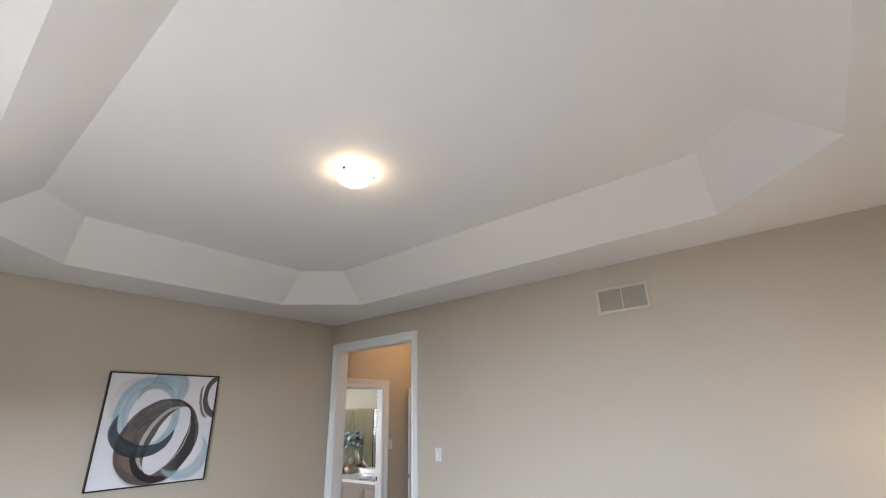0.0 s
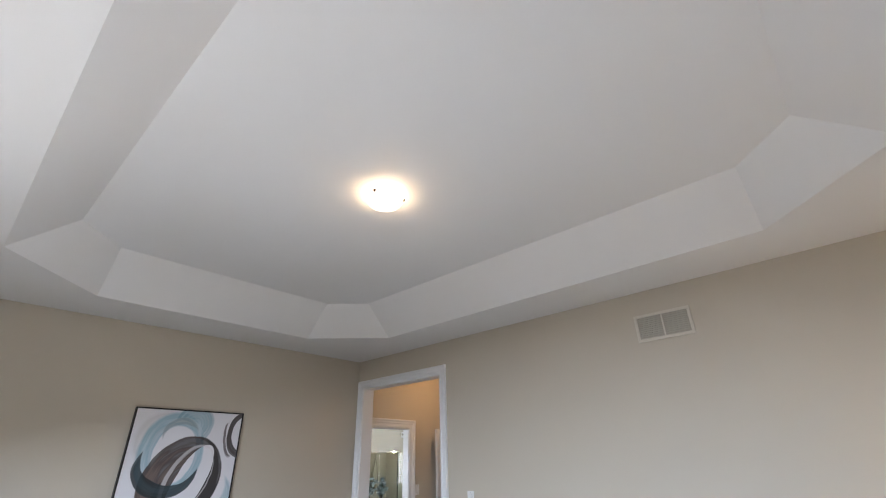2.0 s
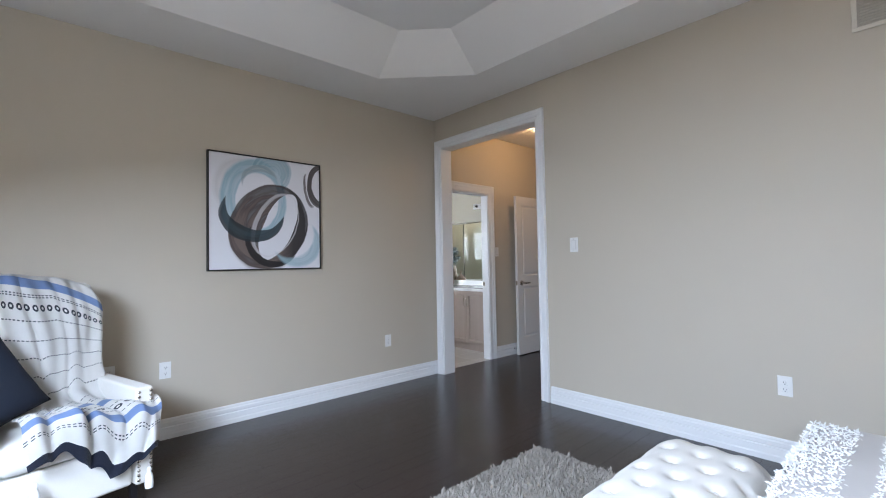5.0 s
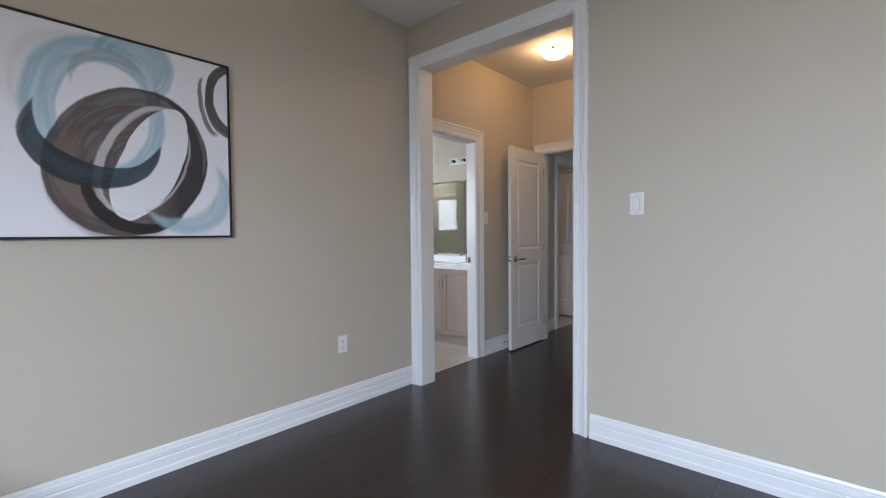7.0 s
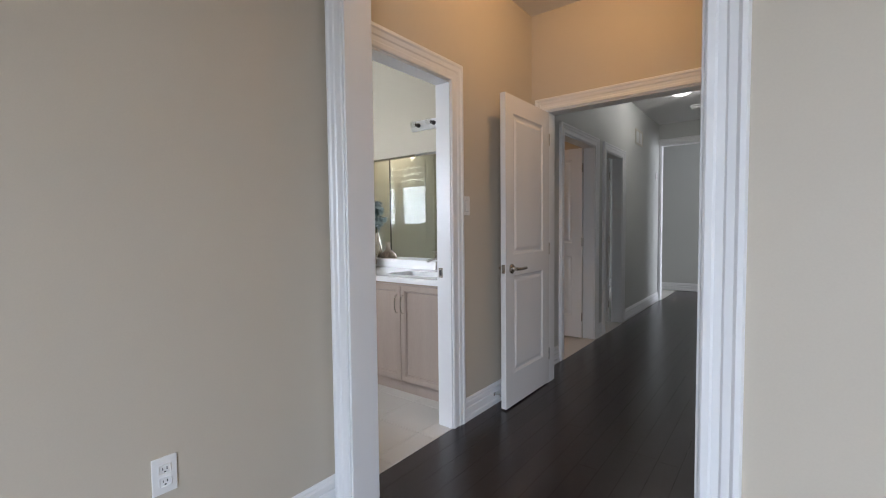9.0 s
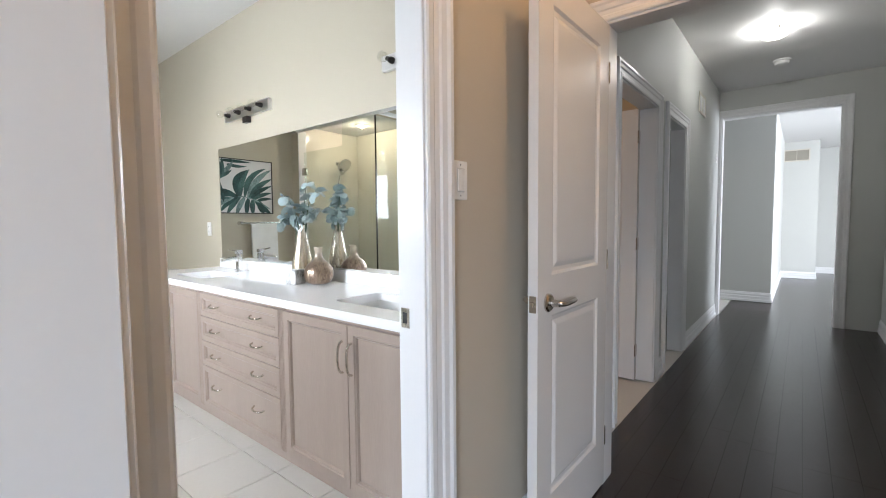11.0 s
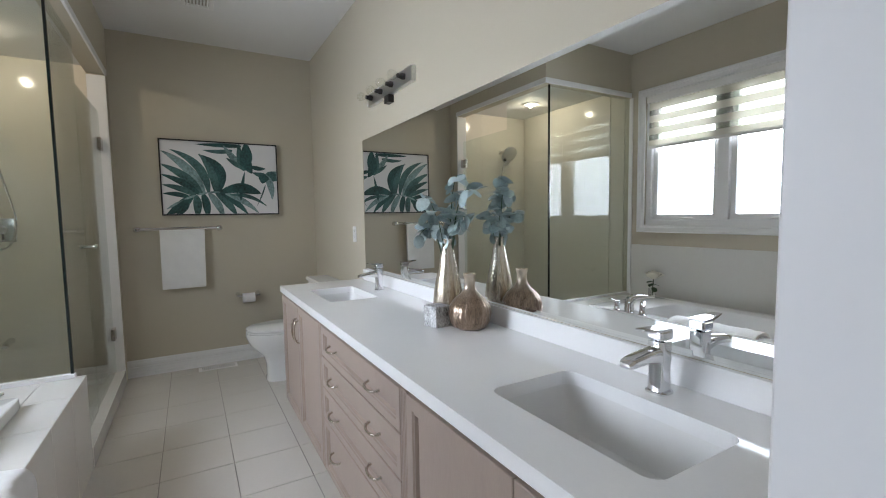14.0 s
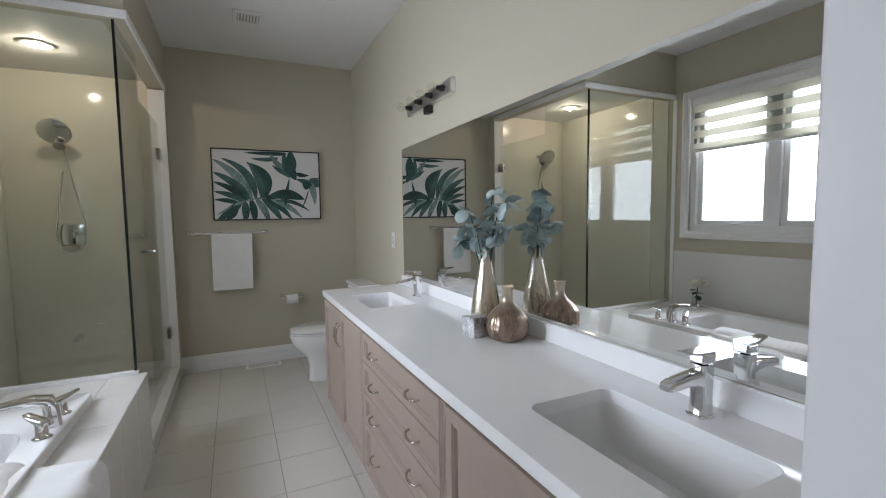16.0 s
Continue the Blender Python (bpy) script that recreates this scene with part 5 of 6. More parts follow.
def tub_filler():
    z = DZ + 0.046
    t = thing("tub_filler", label="chrome deck-mounted bathtub filler with two handles", category="faucet", at=pose(-2.12, -0.126, z))
    part("spout_base", lathe([(0.034, 0), (0.034, 0.004), (0.028, 0.008), (0.02, 0.009)], 28), CHROME, t, smooth=45)
    bm = bmesh.new()
    rings = []
    # flat, squared spout: upright neck that turns over and runs out level
    for y, zz, ty, tz, w, h in ((0.004, 0.004, 0, 1, 0.030, 0.030), (0.004, 0.05, 0, 1, 0.028, 0.028), (0.002, 0.078, -0.1, 1, 0.028, 0.027), (-0.008, 0.104, -0.6, 0.8, 0.028, 0.024),
                                (-0.045, 0.115, -1, 0.15, 0.027, 0.017), (-0.11, 0.114, -1, -0.06, 0.026, 0.014), (-0.20, 0.106, -1, -0.12, 0.025, 0.012), (-0.208, 0.104, -1, -0.15, 0.022, 0.008)):
        d = Vector((0, ty, tz)).normalized()
        up = Vector((0, -d.z, d.y))
        ring = []
        for q in range(24):
            c, e = math.cos(2 * math.pi * q / 24), math.sin(2 * math.pi * q / 24)
            ring.append(bm.verts.new(Vector((w * math.copysign(abs(c) ** 0.5, c), y, zz)) + up * h * math.copysign(abs(e) ** 0.5, e)))
        rings.append(ring)
    loft_rings(bm, rings)
    bmesh.ops.recalc_face_normals(bm, faces=bm.faces)
    part("spout", bm, CHROME, t, smooth=50, at=pose(0, 0, 0, 0, 0, 14))
    for dx, dy, turn in ((-0.115, 0.0, 18), (0.11, 0.005, 150)):
        h = part("handle_base", lathe([(0.030, 0), (0.030, 0.004), (0.023, 0.006), (0.020, 0.009), (0.020, 0.052), (0.021, 0.058), (0.014, 0.062)], 24), CHROME, t, at=pose(dx, dy, 0), smooth=45)
        b2 = bmesh.new()
        loft_rings(b2, [[b2.verts.new((sx * hw, yy, zz + sz)) for sx, sz in ((-1, 0), (-0.8, -th * 0.4), (0.8, -th * 0.4), (1, 0), (1, th), (0.8, th * 1.3), (-0.8, th * 1.3), (-1, th))]
                        for yy, zz, hw, th in ((-0.018, 0.054, 0.017, 0.012), (0.000, 0.056, 0.020, 0.014), (0.022, 0.066, 0.019, 0.010), (0.052, 0.082, 0.017, 0.007), (0.060, 0.087, 0.014, 0.004))])
        bmesh.ops.recalc_face_normals(b2, faces=b2.faces)
        part("handle_blade", b2, CHROME, h, at=pose(0, 0, 0, 0, 0, turn), smooth=50)


tub_filler()

tt = thing("folded_towel", label="white fluffy towel draped over the tub edge", category="towel", at=pose(-1.53, 0, 0))
bm = bmesh.new()
rings = []
prof = [(-0.36, DZ - 0.08), (-0.30, DZ + 0.02), (-0.24, DZ + 0.065), (-0.13, DZ + 0.062), (-0.08, DZ + 0.03), (0.02, DZ + 0.022), (0.085, DZ + 0.018), (0.105, DZ - 0.01), (0.108, DZ - 0.10), (0.106, DZ - 0.24)]
for j in range(29):
    u = -0.27 + 0.54 * j / 28
    rings.append([bm.verts.new((u + 0.012 * math.sin(z * 11), y + 0.006 * math.sin(u * 31 + z * 9), z + 0.006 * noise.noise((u * 9, y * 9, z * 9)))) for y, z in prof])
loft_rings(bm, rings, cap=False, close=False)
bmesh.ops.recalc_face_normals(bm, faces=bm.faces)
bmesh.ops.subdivide_edges(bm, edges=bm.edges, cuts=2, use_grid_fill=True, smooth=0.4)
for v in bm.verts:
    v.co += Vector((0, 0.3, 1)).normalized() * 0.006 * noise.noise(v.co * 34)
bmesh.ops.solidify(bm, geom=list(bm.faces), thickness=0.016)
part("cloth", bm, TOWEL, tt, smooth=70)

rose = thing("white_rose", label="single cream rose in a small glass on the tub deck", category="flower", at=pose(-2.47, -0.90, DZ) @ Matrix.Scale(1.42, 4))
part("glass_vial", lathe([(0.022, 0), (0.024, 0.004), (0.024, 0.075), (0.022, 0.075), (0.021, 0.006)], 20), PANE, rose, "small clear glass vial", smooth=50)
part("stem", tube([(0, 0, 0.01), (0.004, 0, 0.10), (0.010, 0.004, 0.14)], 0.003, 8), STEM, rose, smooth=60)
for i in range(16):
    bm = bmesh.new()
    layer = i // 5
    r, hh = 0.015 + 0.010 * layer, 0.056 - 0.008 * layer
    a0 = i * 2.4
    rows = []
    for j in range(7):
        v = j / 6
        # bellied cup: swells, then the inner petals close over while the outer ones curl back
        rad = r * (0.25 + 0.95 * math.sin(math.pi * min(1.0, v * (0.80 - 0.12 * layer)))) + 0.005 * layer * v ** 3
        rows.append([bm.verts.new((rad * math.cos(a0 + (u - 2) * 0.40), rad * math.sin(a0 + (u - 2) * 0.40), hh * v - 0.0022 * (u - 2) ** 2 * v + 0.002 * math.sin(3 * u + i))) for u in range(5)])
    loft_rings(bm, rows, cap=False, close=False)
    part("petal", bm, PETAL, rose, at=pose(0.010, 0.004, 0.135), smooth=80)
rose_leaf = round_leaf(0.022)
rose_leaf.materials.clear()
rose_leaf.materials.append(STEM)
for i, a in enumerate((20, 110, 200, 300)):
    part("leaf", rose_leaf, None, rose, "dark green leaf", at=pose(0.005, 0.002, 0.118 - 0.012 * i, -38 if i % 2 else -8, 0, a))


def shower():
    g = thing("shower_enclosure", label="frameless clear glass shower enclosure with hinged door", category="shower")
    gx = -2.815
    side = part("side_panel", box(gx - 0.005, gx + 0.005, WY + 0.002, 0.022, DZ + 0.022, 2.372), GLASS, g, "clear glass panel on the tub deck")
    fixed = part("front_panel", box(-3.38, gx - 0.008, 0.022, 0.032, 0.112, 2.372), GLASS, g, "clear glass panel")
    door = part("door", box(-4.150, -3.392, 0.022, 0.032, 0.125, 2.10), GLASS, g, "clear hinged glass door")
    for o in (side, fixed, door):
        o.visible_shadow = False
    part("corner_edge", box(gx - 0.006, gx + 0.006, 0.022, 0.034, DZ + 0.02, 2.372), EDGE, g, "dark polished glass edge")
    part("sill_channel", box(gx - 0.016, gx + 0.016, WY, 0.040, DZ, DZ + 0.022, 0.002, 1), TRIM, g, "white sill channel")
    for z in (0.42, 1.86):
        h = part("hinge", box(-4.185, -4.095, 0.012, 0.044, z - 0.045, z + 0.045, 0.003, 1), NICKEL, door, "dark nickel hinge")
    k = part("knob", tube([(-3.46, 0.075, 1.13), (-3.46, 0.062, 1.13), (-3.46, 0.05, 1.13), (-3.46, 0.005, 1.13), (-3.46, -0.01, 1.13), (-3.46, -0.02, 1.13)], lambda q: 0.016 if q < 0.25 or q > 0.75 else 0.008, 16), CHROME, door, "small chrome knob", smooth=50)
    curb = thing("shower_curb", label="low white tiled shower curb", category="curb", kind="structure")
    part("curb_top", box(-4.20, DX0 + 0.001, -0.03, 0.085, 0.0, 0.11, 0.003, 1), DECK, curb)
    thing("shower_floor", box(W, DX0, WY, -0.03, 0.0, 0.03), DECK, "pale tiled shower floor", "floor", kind="structure")
    # wall tiles: far wall and window-side wall
    rows, p = 8, 0.305
    wt = thing("shower_wall_tiles", label="large glossy cream wall tiles inside the shower", category="wall tiles", kind="structure")
    part("tile_backing", box(W + 0.001, W + 0.008, WY, -0.03, 0.03, 2.47), SHW, wt)
    part("tile_backing", box(W + 0.008, DX0 - 0.03, WY + 0.001, WY + 0.008, 0.03, 2.47), SHW, wt)
    a = mesh_of(box(-0.1613, 0.1613, -p / 2 + 0.0002, p / 2 - 0.0002, -0.008, 0, 0.0003, 1), "tile", SHW)
    for j in range(rows):
        for i in range(3):
            part("tile", a, None, wt, at=pose(W + 0.014, WY + 0.175 + 0.323 * i, 0.03 + p * (j + 0.5), 0, 90, 0) @ pose(0, 0, 0, 0, 0, 90))
        for i in range(4):
            part("tile", a, None, wt, at=pose(W + 0.19 + 0.323 * i, WY + 0.014, 0.03 + p * (j + 0.5), -90, 0, 0))


shower()


def shower_set():
    x = W + 0.016
    t = thing("shower_fixture", label="chrome rain shower head with hand shower and hose", category="shower head", at=pose(x, -0.62, 0))
    part("wall_flange", lathe([(0.028, 0), (0.028, 0.004), (0.014, 0.010)], 20), CHROME, t, at=pose(0, 0, 2.04, 0, 90, 0), smooth=50)
    part("arm", tube([tuple(q) for q in arc((0, 0, 2.04), (0.08, 0, 2.06), (0.14, 0.0, 2.03), 8)], 0.010, 10), CHROME, t, smooth=60)
    head = part("rain_head", lathe([(0.012, 0.055), (0.026, 0.038), (0.07, 0.020), (0.086, 0.006), (0.086, -0.006), (0.076, -0.010)], 28), CHROME, t, at=pose(0.16, 0.0, 2.00, 0, -52, 0) @ Matrix.Scale(1.2, 4), smooth=45)
    hand = part("hand_shower", lathe([(0.010, 0.03), (0.03, 0.014), (0.04, 0.004), (0.038, -0.006)], 24), CHROME, t, at=pose(0.13, 0.015, 1.90, 0, -40, 0), smooth=45)
    part("handle", tube([(0.10, 0.015, 1.90), (0.08, 0.015, 1.82), (0.085, 0.015, 1.72)], 0.012, 12), CHROME, hand).matrix_parent_inverse = hand.matrix_local.inverted()
    hose = [(0.085, 0.015, 1.72), (0.09, 0.0, 1.62), (0.08, -0.035, 1.40), (0.06, -0.06, 1.22), (0.05, -0.02, 1.11), (0.05, 0.07, 1.12), (0.06, 0.12, 1.30), (0.07, 0.06, 1.65), (0.09, 0.025, 1.90)]
    pts = []
    for i in range(len(hose) - 1):
        p0, p1, p2, p3 = (Vector(hose[max(0, min(len(hose) - 1, i + q))]) for q in (-1, 0, 1, 2))
        for s in range(6):
            u = s / 6
            pts.append(0.5 * ((2 * p1) + (p2 - p0) * u + (2 * p0 - 5 * p1 + 4 * p2 - p3) * u * u + (3 * p1 - p0 - 3 * p2 + p3) * u ** 3))
    part("hose", tube(pts, 0.0075, 8), CHROME, t, "ribbed chrome hose", smooth=60)
    v = thing("shower_valve", label="square chrome shower valve with lever", category="valve", at=pose(x, -0.60, 1.235))
    part("valve_plate", box(0, 0.016, -0.085, 0.085, -0.085, 0.085, 0.009, 3), CHROME, v)
    kn = part("valve_knob", tube([(0.008, 0, 0), (0.03, 0, 0), (0.058, 0, 0)], lambda q: 0.036 - 0.006 * q, 24), CHROME, v, smooth=45)
    part("valve_lever", box(0.035, 0.056, -0.014, 0.014, -0.075, 0.0, 0.004, 2), CHROME, kn)
    s = thing("foot_spout", label="small chrome spout low on the shower wall", category="spout", at=pose(x, -0.60, 0.42))
    part("spout", tube([(0, 0, 0), (0.01, 0, 0), (0.10, 0, 0), (0.12, 0, -0.02)], lambda q: 0.026 if q < 0.3 else 0.02, 18), CHROME, s, smooth=50)


shower_set()

# tub surround and window
thing("shower_edge_trim", box(-2.806, -2.768, WY, WY + 0.014, DZ + 0.004, 2.37, 0.003, 1), TRIM, "white trim strip where shower meets the tub wall", "trim", kind="structure")
sur = thing("tub_surround", label="white tiled panel on the wall above the tub", category="wall tiles", kind="structure")
part("panel", box(-2.766, EX0 - 0.125, WY, WY + 0.010, DZ + 0.002, DZ + 0.49, 0.002, 1), DECK, sur)


def bath_window():
    t = thing("window_1", label="white double casement window above the tub", category="window", kind="structure")
    x0, x1, z0, z1 = -2.64, -1.27, 1.17, 2.35
    for a, b, c, d in ((x0, x1, z0, z0 + 0.055), (x0, x1, z1 - 0.055, z1), (x0, x0 + 0.055, z0 + 0.055, z1 - 0.055), (x1 - 0.055, x1, z0 + 0.055, z1 - 0.055), (-2.00, -1.91, z0 + 0.055, z1 - 0.055)):
        part("window_frame", box(a, b, WY - 0.12, WY - 0.02, c, d, 0.004, 1), TRIM, t)
    for a, b in ((x0 + 0.055, -2.00), (-1.91, x1 - 0.055)):
        for p, q, c, d in ((a, b, z0 + 0.055, z0 + 0.10), (a, b, z1 - 0.10, z1 - 0.055), (a, a + 0.045, z0 + 0.10, z1 - 0.10), (b - 0.045, b, z0 + 0.10, z1 - 0.10)):
            part("sash_bar", box(p, q, WY - 0.10, WY - 0.05, c, d, 0.004, 1), TRIM, t)
        gl = part("pane", box(a + 0.045, b - 0.045, WY - 0.078, WY - 0.072, z0 + 0.10, z1 - 0.10), PANE, t, "clear glass pane")
        gl.visible_shadow = False
        part("crank_handle", tube([((a + b) / 2 + 0.1, WY - 0.03, z0 + 0.065), ((a + b) / 2 + 0.06, WY - 0.01, z0 + 0.068), ((a + b) / 2, WY - 0.008, z0 + 0.064)], 0.008, 8), PLATE, t, "white crank", smooth=60)
    casing("window_casing", x0 + 0.005, x1 - 0.005, z1 - 0.005, pose(0, WY, 0) @ Matrix.Scale(-1, 4, (0, 1, 0)), "white moulded window casing", 0.72, z0 + 0.005)
    b = thing("zebra_blind", label="cream zebra roller blind half lowered over the window", category="blind")
    part("head_rail", box(x0 + 0.03, x1 - 0.03, WY - 0.02, WY + 0.03, z1 - 0.075, z1 - 0.01, 0.006), PLATE, b)
    solid, veil = sheer("cream_blind_fabric", (0.76, 0.74, 0.66), 0.26), thin_glass("sheer_blind_fabric", (0.62, 0.62, 0.58), 0.1, 0.02)
    z = z1 - 0.075
    i = 0
    while z > 1.90:
        hgt = 0.062 if i % 2 == 0 else 0.048
        zb = max(1.895, z - hgt)
        o = part("band" if i % 2 == 0 else "sheer_band", box(x0 + 0.045, x1 - 0.045, WY + 0.004, WY + 0.006, zb, z), solid if i % 2 == 0 else veil, b)
        z = zb
        i += 1
    part("bottom_rail", box(x0 + 0.04, x1 - 0.04, WY - 0.004, WY + 0.012, 1.868, 1.895, 0.004), PLATE, b)


bath_window()

# outside
thing("ground", box(-400, 400, -400, 400, -3.4, -3.2), GRASS, "lawn around the house", "ground", kind="structure")
house = thing("neighbour_house", label="white sided neighbouring house seen through the window", category="house")
part("wall", box(-24, 4, -15, -9, -3.2, 1.25), SIDING, house)
bm = bmesh.new()
rings = [[bm.verts.new((x, y, z)) for y, z in ((-15.5, 1.2), (-8.6, 1.2), (-12.0, 2.0))] for x in (-24.4, 4.4)]
loft_rings(bm, rings)
part("roof", bm, SIDING, house, "pale roof")

# ---------------------------------------------------------------- bedroom furniture


def throw_material():
    """Woven cream throw: blue bands, dark dashed lines and ring motifs across its length, navy ends."""
    m = bpy.data.materials.new("striped_woven_throw")
    m.use_nodes = True
    nt = m.node_tree
    n, k = nt.nodes, nt.links
    b = n["Principled BSDF"]
    b.inputs["Roughness"].default_value = 0.95
    b.inputs["Sheen Weight"].default_value = 0.25
    uv = n.new("ShaderNodeUVMap")
    sp = n.new("ShaderNodeSeparateXYZ")
    k.new(uv.outputs[0], sp.inputs[0])
    u, v = sp.outputs[0], sp.outputs[1]

    def band(lo, hi):
        return chain(nt, 'MULTIPLY', chain(nt, 'GREATER_THAN', v, lo), chain(nt, 'LESS_THAN', v, hi))

    def dashes(lo, hi, per, duty):
        return chain(nt, 'MULTIPLY', band(lo, hi), chain(nt, 'LESS_THAN', chain(nt, 'FRACT', chain(nt, 'MULTIPLY', u, per)), duty))

    def ringlets(mid, per, rad):
        du = chain(nt, 'MULTIPLY', chain(nt, 'SUBTRACT', chain(nt, 'FRACT', chain(nt, 'MULTIPLY', u, per)), 0.5), 1.0 / per)
        dv = chain(nt, 'MULTIPLY', chain(nt, 'SUBTRACT', v, mid), 0.75)
        r = chain(nt, 'SQRT', chain(nt, 'ADD', chain(nt, 'MULTIPLY', du, du), chain(nt, 'MULTIPLY', dv, dv)))
        return chain(nt, 'MULTIPLY', chain(nt, 'LESS_THAN', r, rad), chain(nt, 'GREATER_THAN', r, rad * 0.42))

    base = n.new("ShaderNodeTexNoise")
    base.inputs["Scale"].default_value = 12
    mixb = n.new("ShaderNodeMix")
    mixb.data_type = 'RGBA'
    mixb.inputs["A"].default_value, mixb.inputs["B"].default_value = (0.74, 0.72, 0.68, 1), (0.84, 0.82, 0.79, 1)
    k.new(base.outputs[0], mixb.inputs["Factor"])
    col = mixb.outputs["Result"]

    def over(col, fac, c):
        mx = n.new("ShaderNodeMix")
        mx.data_type = 'RGBA'
        k.new(fac, mx.inputs["Factor"])
        k.new(col, mx.inputs["A"])
        mx.inputs["B"].default_value = (*c, 1)
        return mx.outputs["Result"]

    ink = (0.045, 0.05, 0.065)
    for lo, hi in ((0.47, 0.53), (1.36, 1.41), (1.60, 1.64)):
        col = over(col, band(lo, hi), (0.22, 0.31, 0.52))
    for lo in (0.565, 0.577, 0.70, 0.80, 0.90, 1.00, 1.10, 1.24, 1.29, 1.31, 1.46, 1.56, 1.69, 1.705):
        col = over(col, dashes(lo, lo + 0.006, 55, 0.6), ink)
    for mid in (0.635, 1.51):
        col = over(col, ringlets(mid, 27, 0.0135), ink)
    for lo, hi in ((-0.3, 0.10), (1.815, 2.4)):
        col = over(col, band(lo, hi), (0.012, 0.016, 0.035))
    k.new(col, b.inputs["Base Color"])
    fine = n.new("ShaderNodeTexNoise")
    fine.inputs["Scale"].default_value = 420
    tc = n.new("ShaderNodeTexCoord")
    k.new(tc.outputs["Object"], fine.inputs[0])
    bp = n.new("ShaderNodeBump")
    bp.inputs["Strength"].default_value, bp.inputs["Distance"].default_value = 0.6, 0.002
    k.new(fine.outputs[0], bp.inputs["Height"])
    k.new(bp.outputs[0], b.inputs["Normal"])
    return m


def smooth_path(pts, per=6):
    out = []
    for i in range(len(pts) - 1):
        p0, p1, p2, p3 = (Vector(pts[max(0, min(len(pts) - 1, i + q))]) for q in (-1, 0, 1, 2))
        for s in range(per):
            u = s / per
            out.append(0.5 * ((2 * p1) + (p2 - p0) * u + (2 * p0 - 5 * p1 + 4 * p2 - p3) * u * u + (3 * p1 - p0 - 3 * p2 + p3) * u ** 3))
    out.append(Vector(pts[-1]))
    return out


CHAIR = pose(0.70, -3.195, 0, 0, 0, 15) @ Matrix.Diagonal((1, 0.93, 1, 1))     # +x is the chair's front, +y its side


def armchair():
    t = thing("armchair", label="cream tufted armchair with nailhead trim and striped throw", category="armchair", at=CHAIR)
    part("seat_base", box(-0.30, 0.345, -0.27, 0.27, 0.13, 0.34, 0.02, 3), LINEN, t)
    part("seat_cushion", box(-0.26, 0.365, -0.255, 0.255, 0.345, 0.475, 0.045, 4), LINEN, t, smooth=60)
    # tufted back with button dimples
    bm = bmesh.new()
    nu, nv = 44, 44
    rows = []
    for j in range(nv + 1):
        v = j / nv
        row = []
        for i in range(nu + 1):
            u = i / nu * 2 - 1
            z = 0.40 + 0.72 * v
            w = 0.31 - 0.02 * max(0, v - 0.85) / 0.15
            d = 0.0
            for r in range(4):
                for q in range(-3, 4):
                    bu, bz = q * 0.115 + (0.0575 if r % 2 else 0), 0.60 + r * 0.14
                    d += 0.028 * math.exp(-(((u * w - bu) ** 2 + (z - bz) ** 2) / 0.0011))
            bulge = 0.05 * (1 - abs(u) ** 4) * (1 - abs(2 * v - 1) ** 6)
            row.append(bm.verts.new((-0.20 - 0.11 * v + bulge - d, u * w, z + 0.02 * (1 - u * u) * v)))
        rows.append(row)
    loft_rings(bm, rows, cap=False, close=False)
    part("backrest", bm, LINEN, t, "button-tufted cream backrest", smooth=80)
    part("back_shell", box(-0.385, -0.27, -0.315, 0.315, 0.13, 1.115, 0.03, 3), LINEN, t)
    stud = mesh_of(lathe([(0.0085, 0.0), (0.007, 0.003), (0.003, 0.0045)], 8), "nailhead", NICKEL, 60)
    for s in (-1, 1):
        y0, y1 = sorted((s * 0.272, s * 0.355))
        arm = part("arm", box(-0.34, 0.37, y0, y1, 0.13, 0.605, 0.014, 3), LINEN, t, "cream arm edged with nailheads")
        for e in (y0 + 0.013, y1 - 0.013):
            for i in range(20):
                part("nailhead", stud, None, arm, at=pose(0.3705, e, 0.155 + i * 0.0225, 0, 90, 0))
        for i in range(26):
            part("nailhead", stud, None, arm, at=pose(0.345 - i * 0.025, s * 0.3555, 0.588, -90 * s, 0, 0))
    for x in (-0.30, 0.31):
        for y in (-0.29, 0.29):
            part("leg", tube([(x, y, 0.0), (x * 0.98, y * 0.98, 0.135)], lambda q: 0.014 + 0.010 * q, 4), BLACK, t, "dark tapered leg")
    return t


armchair()


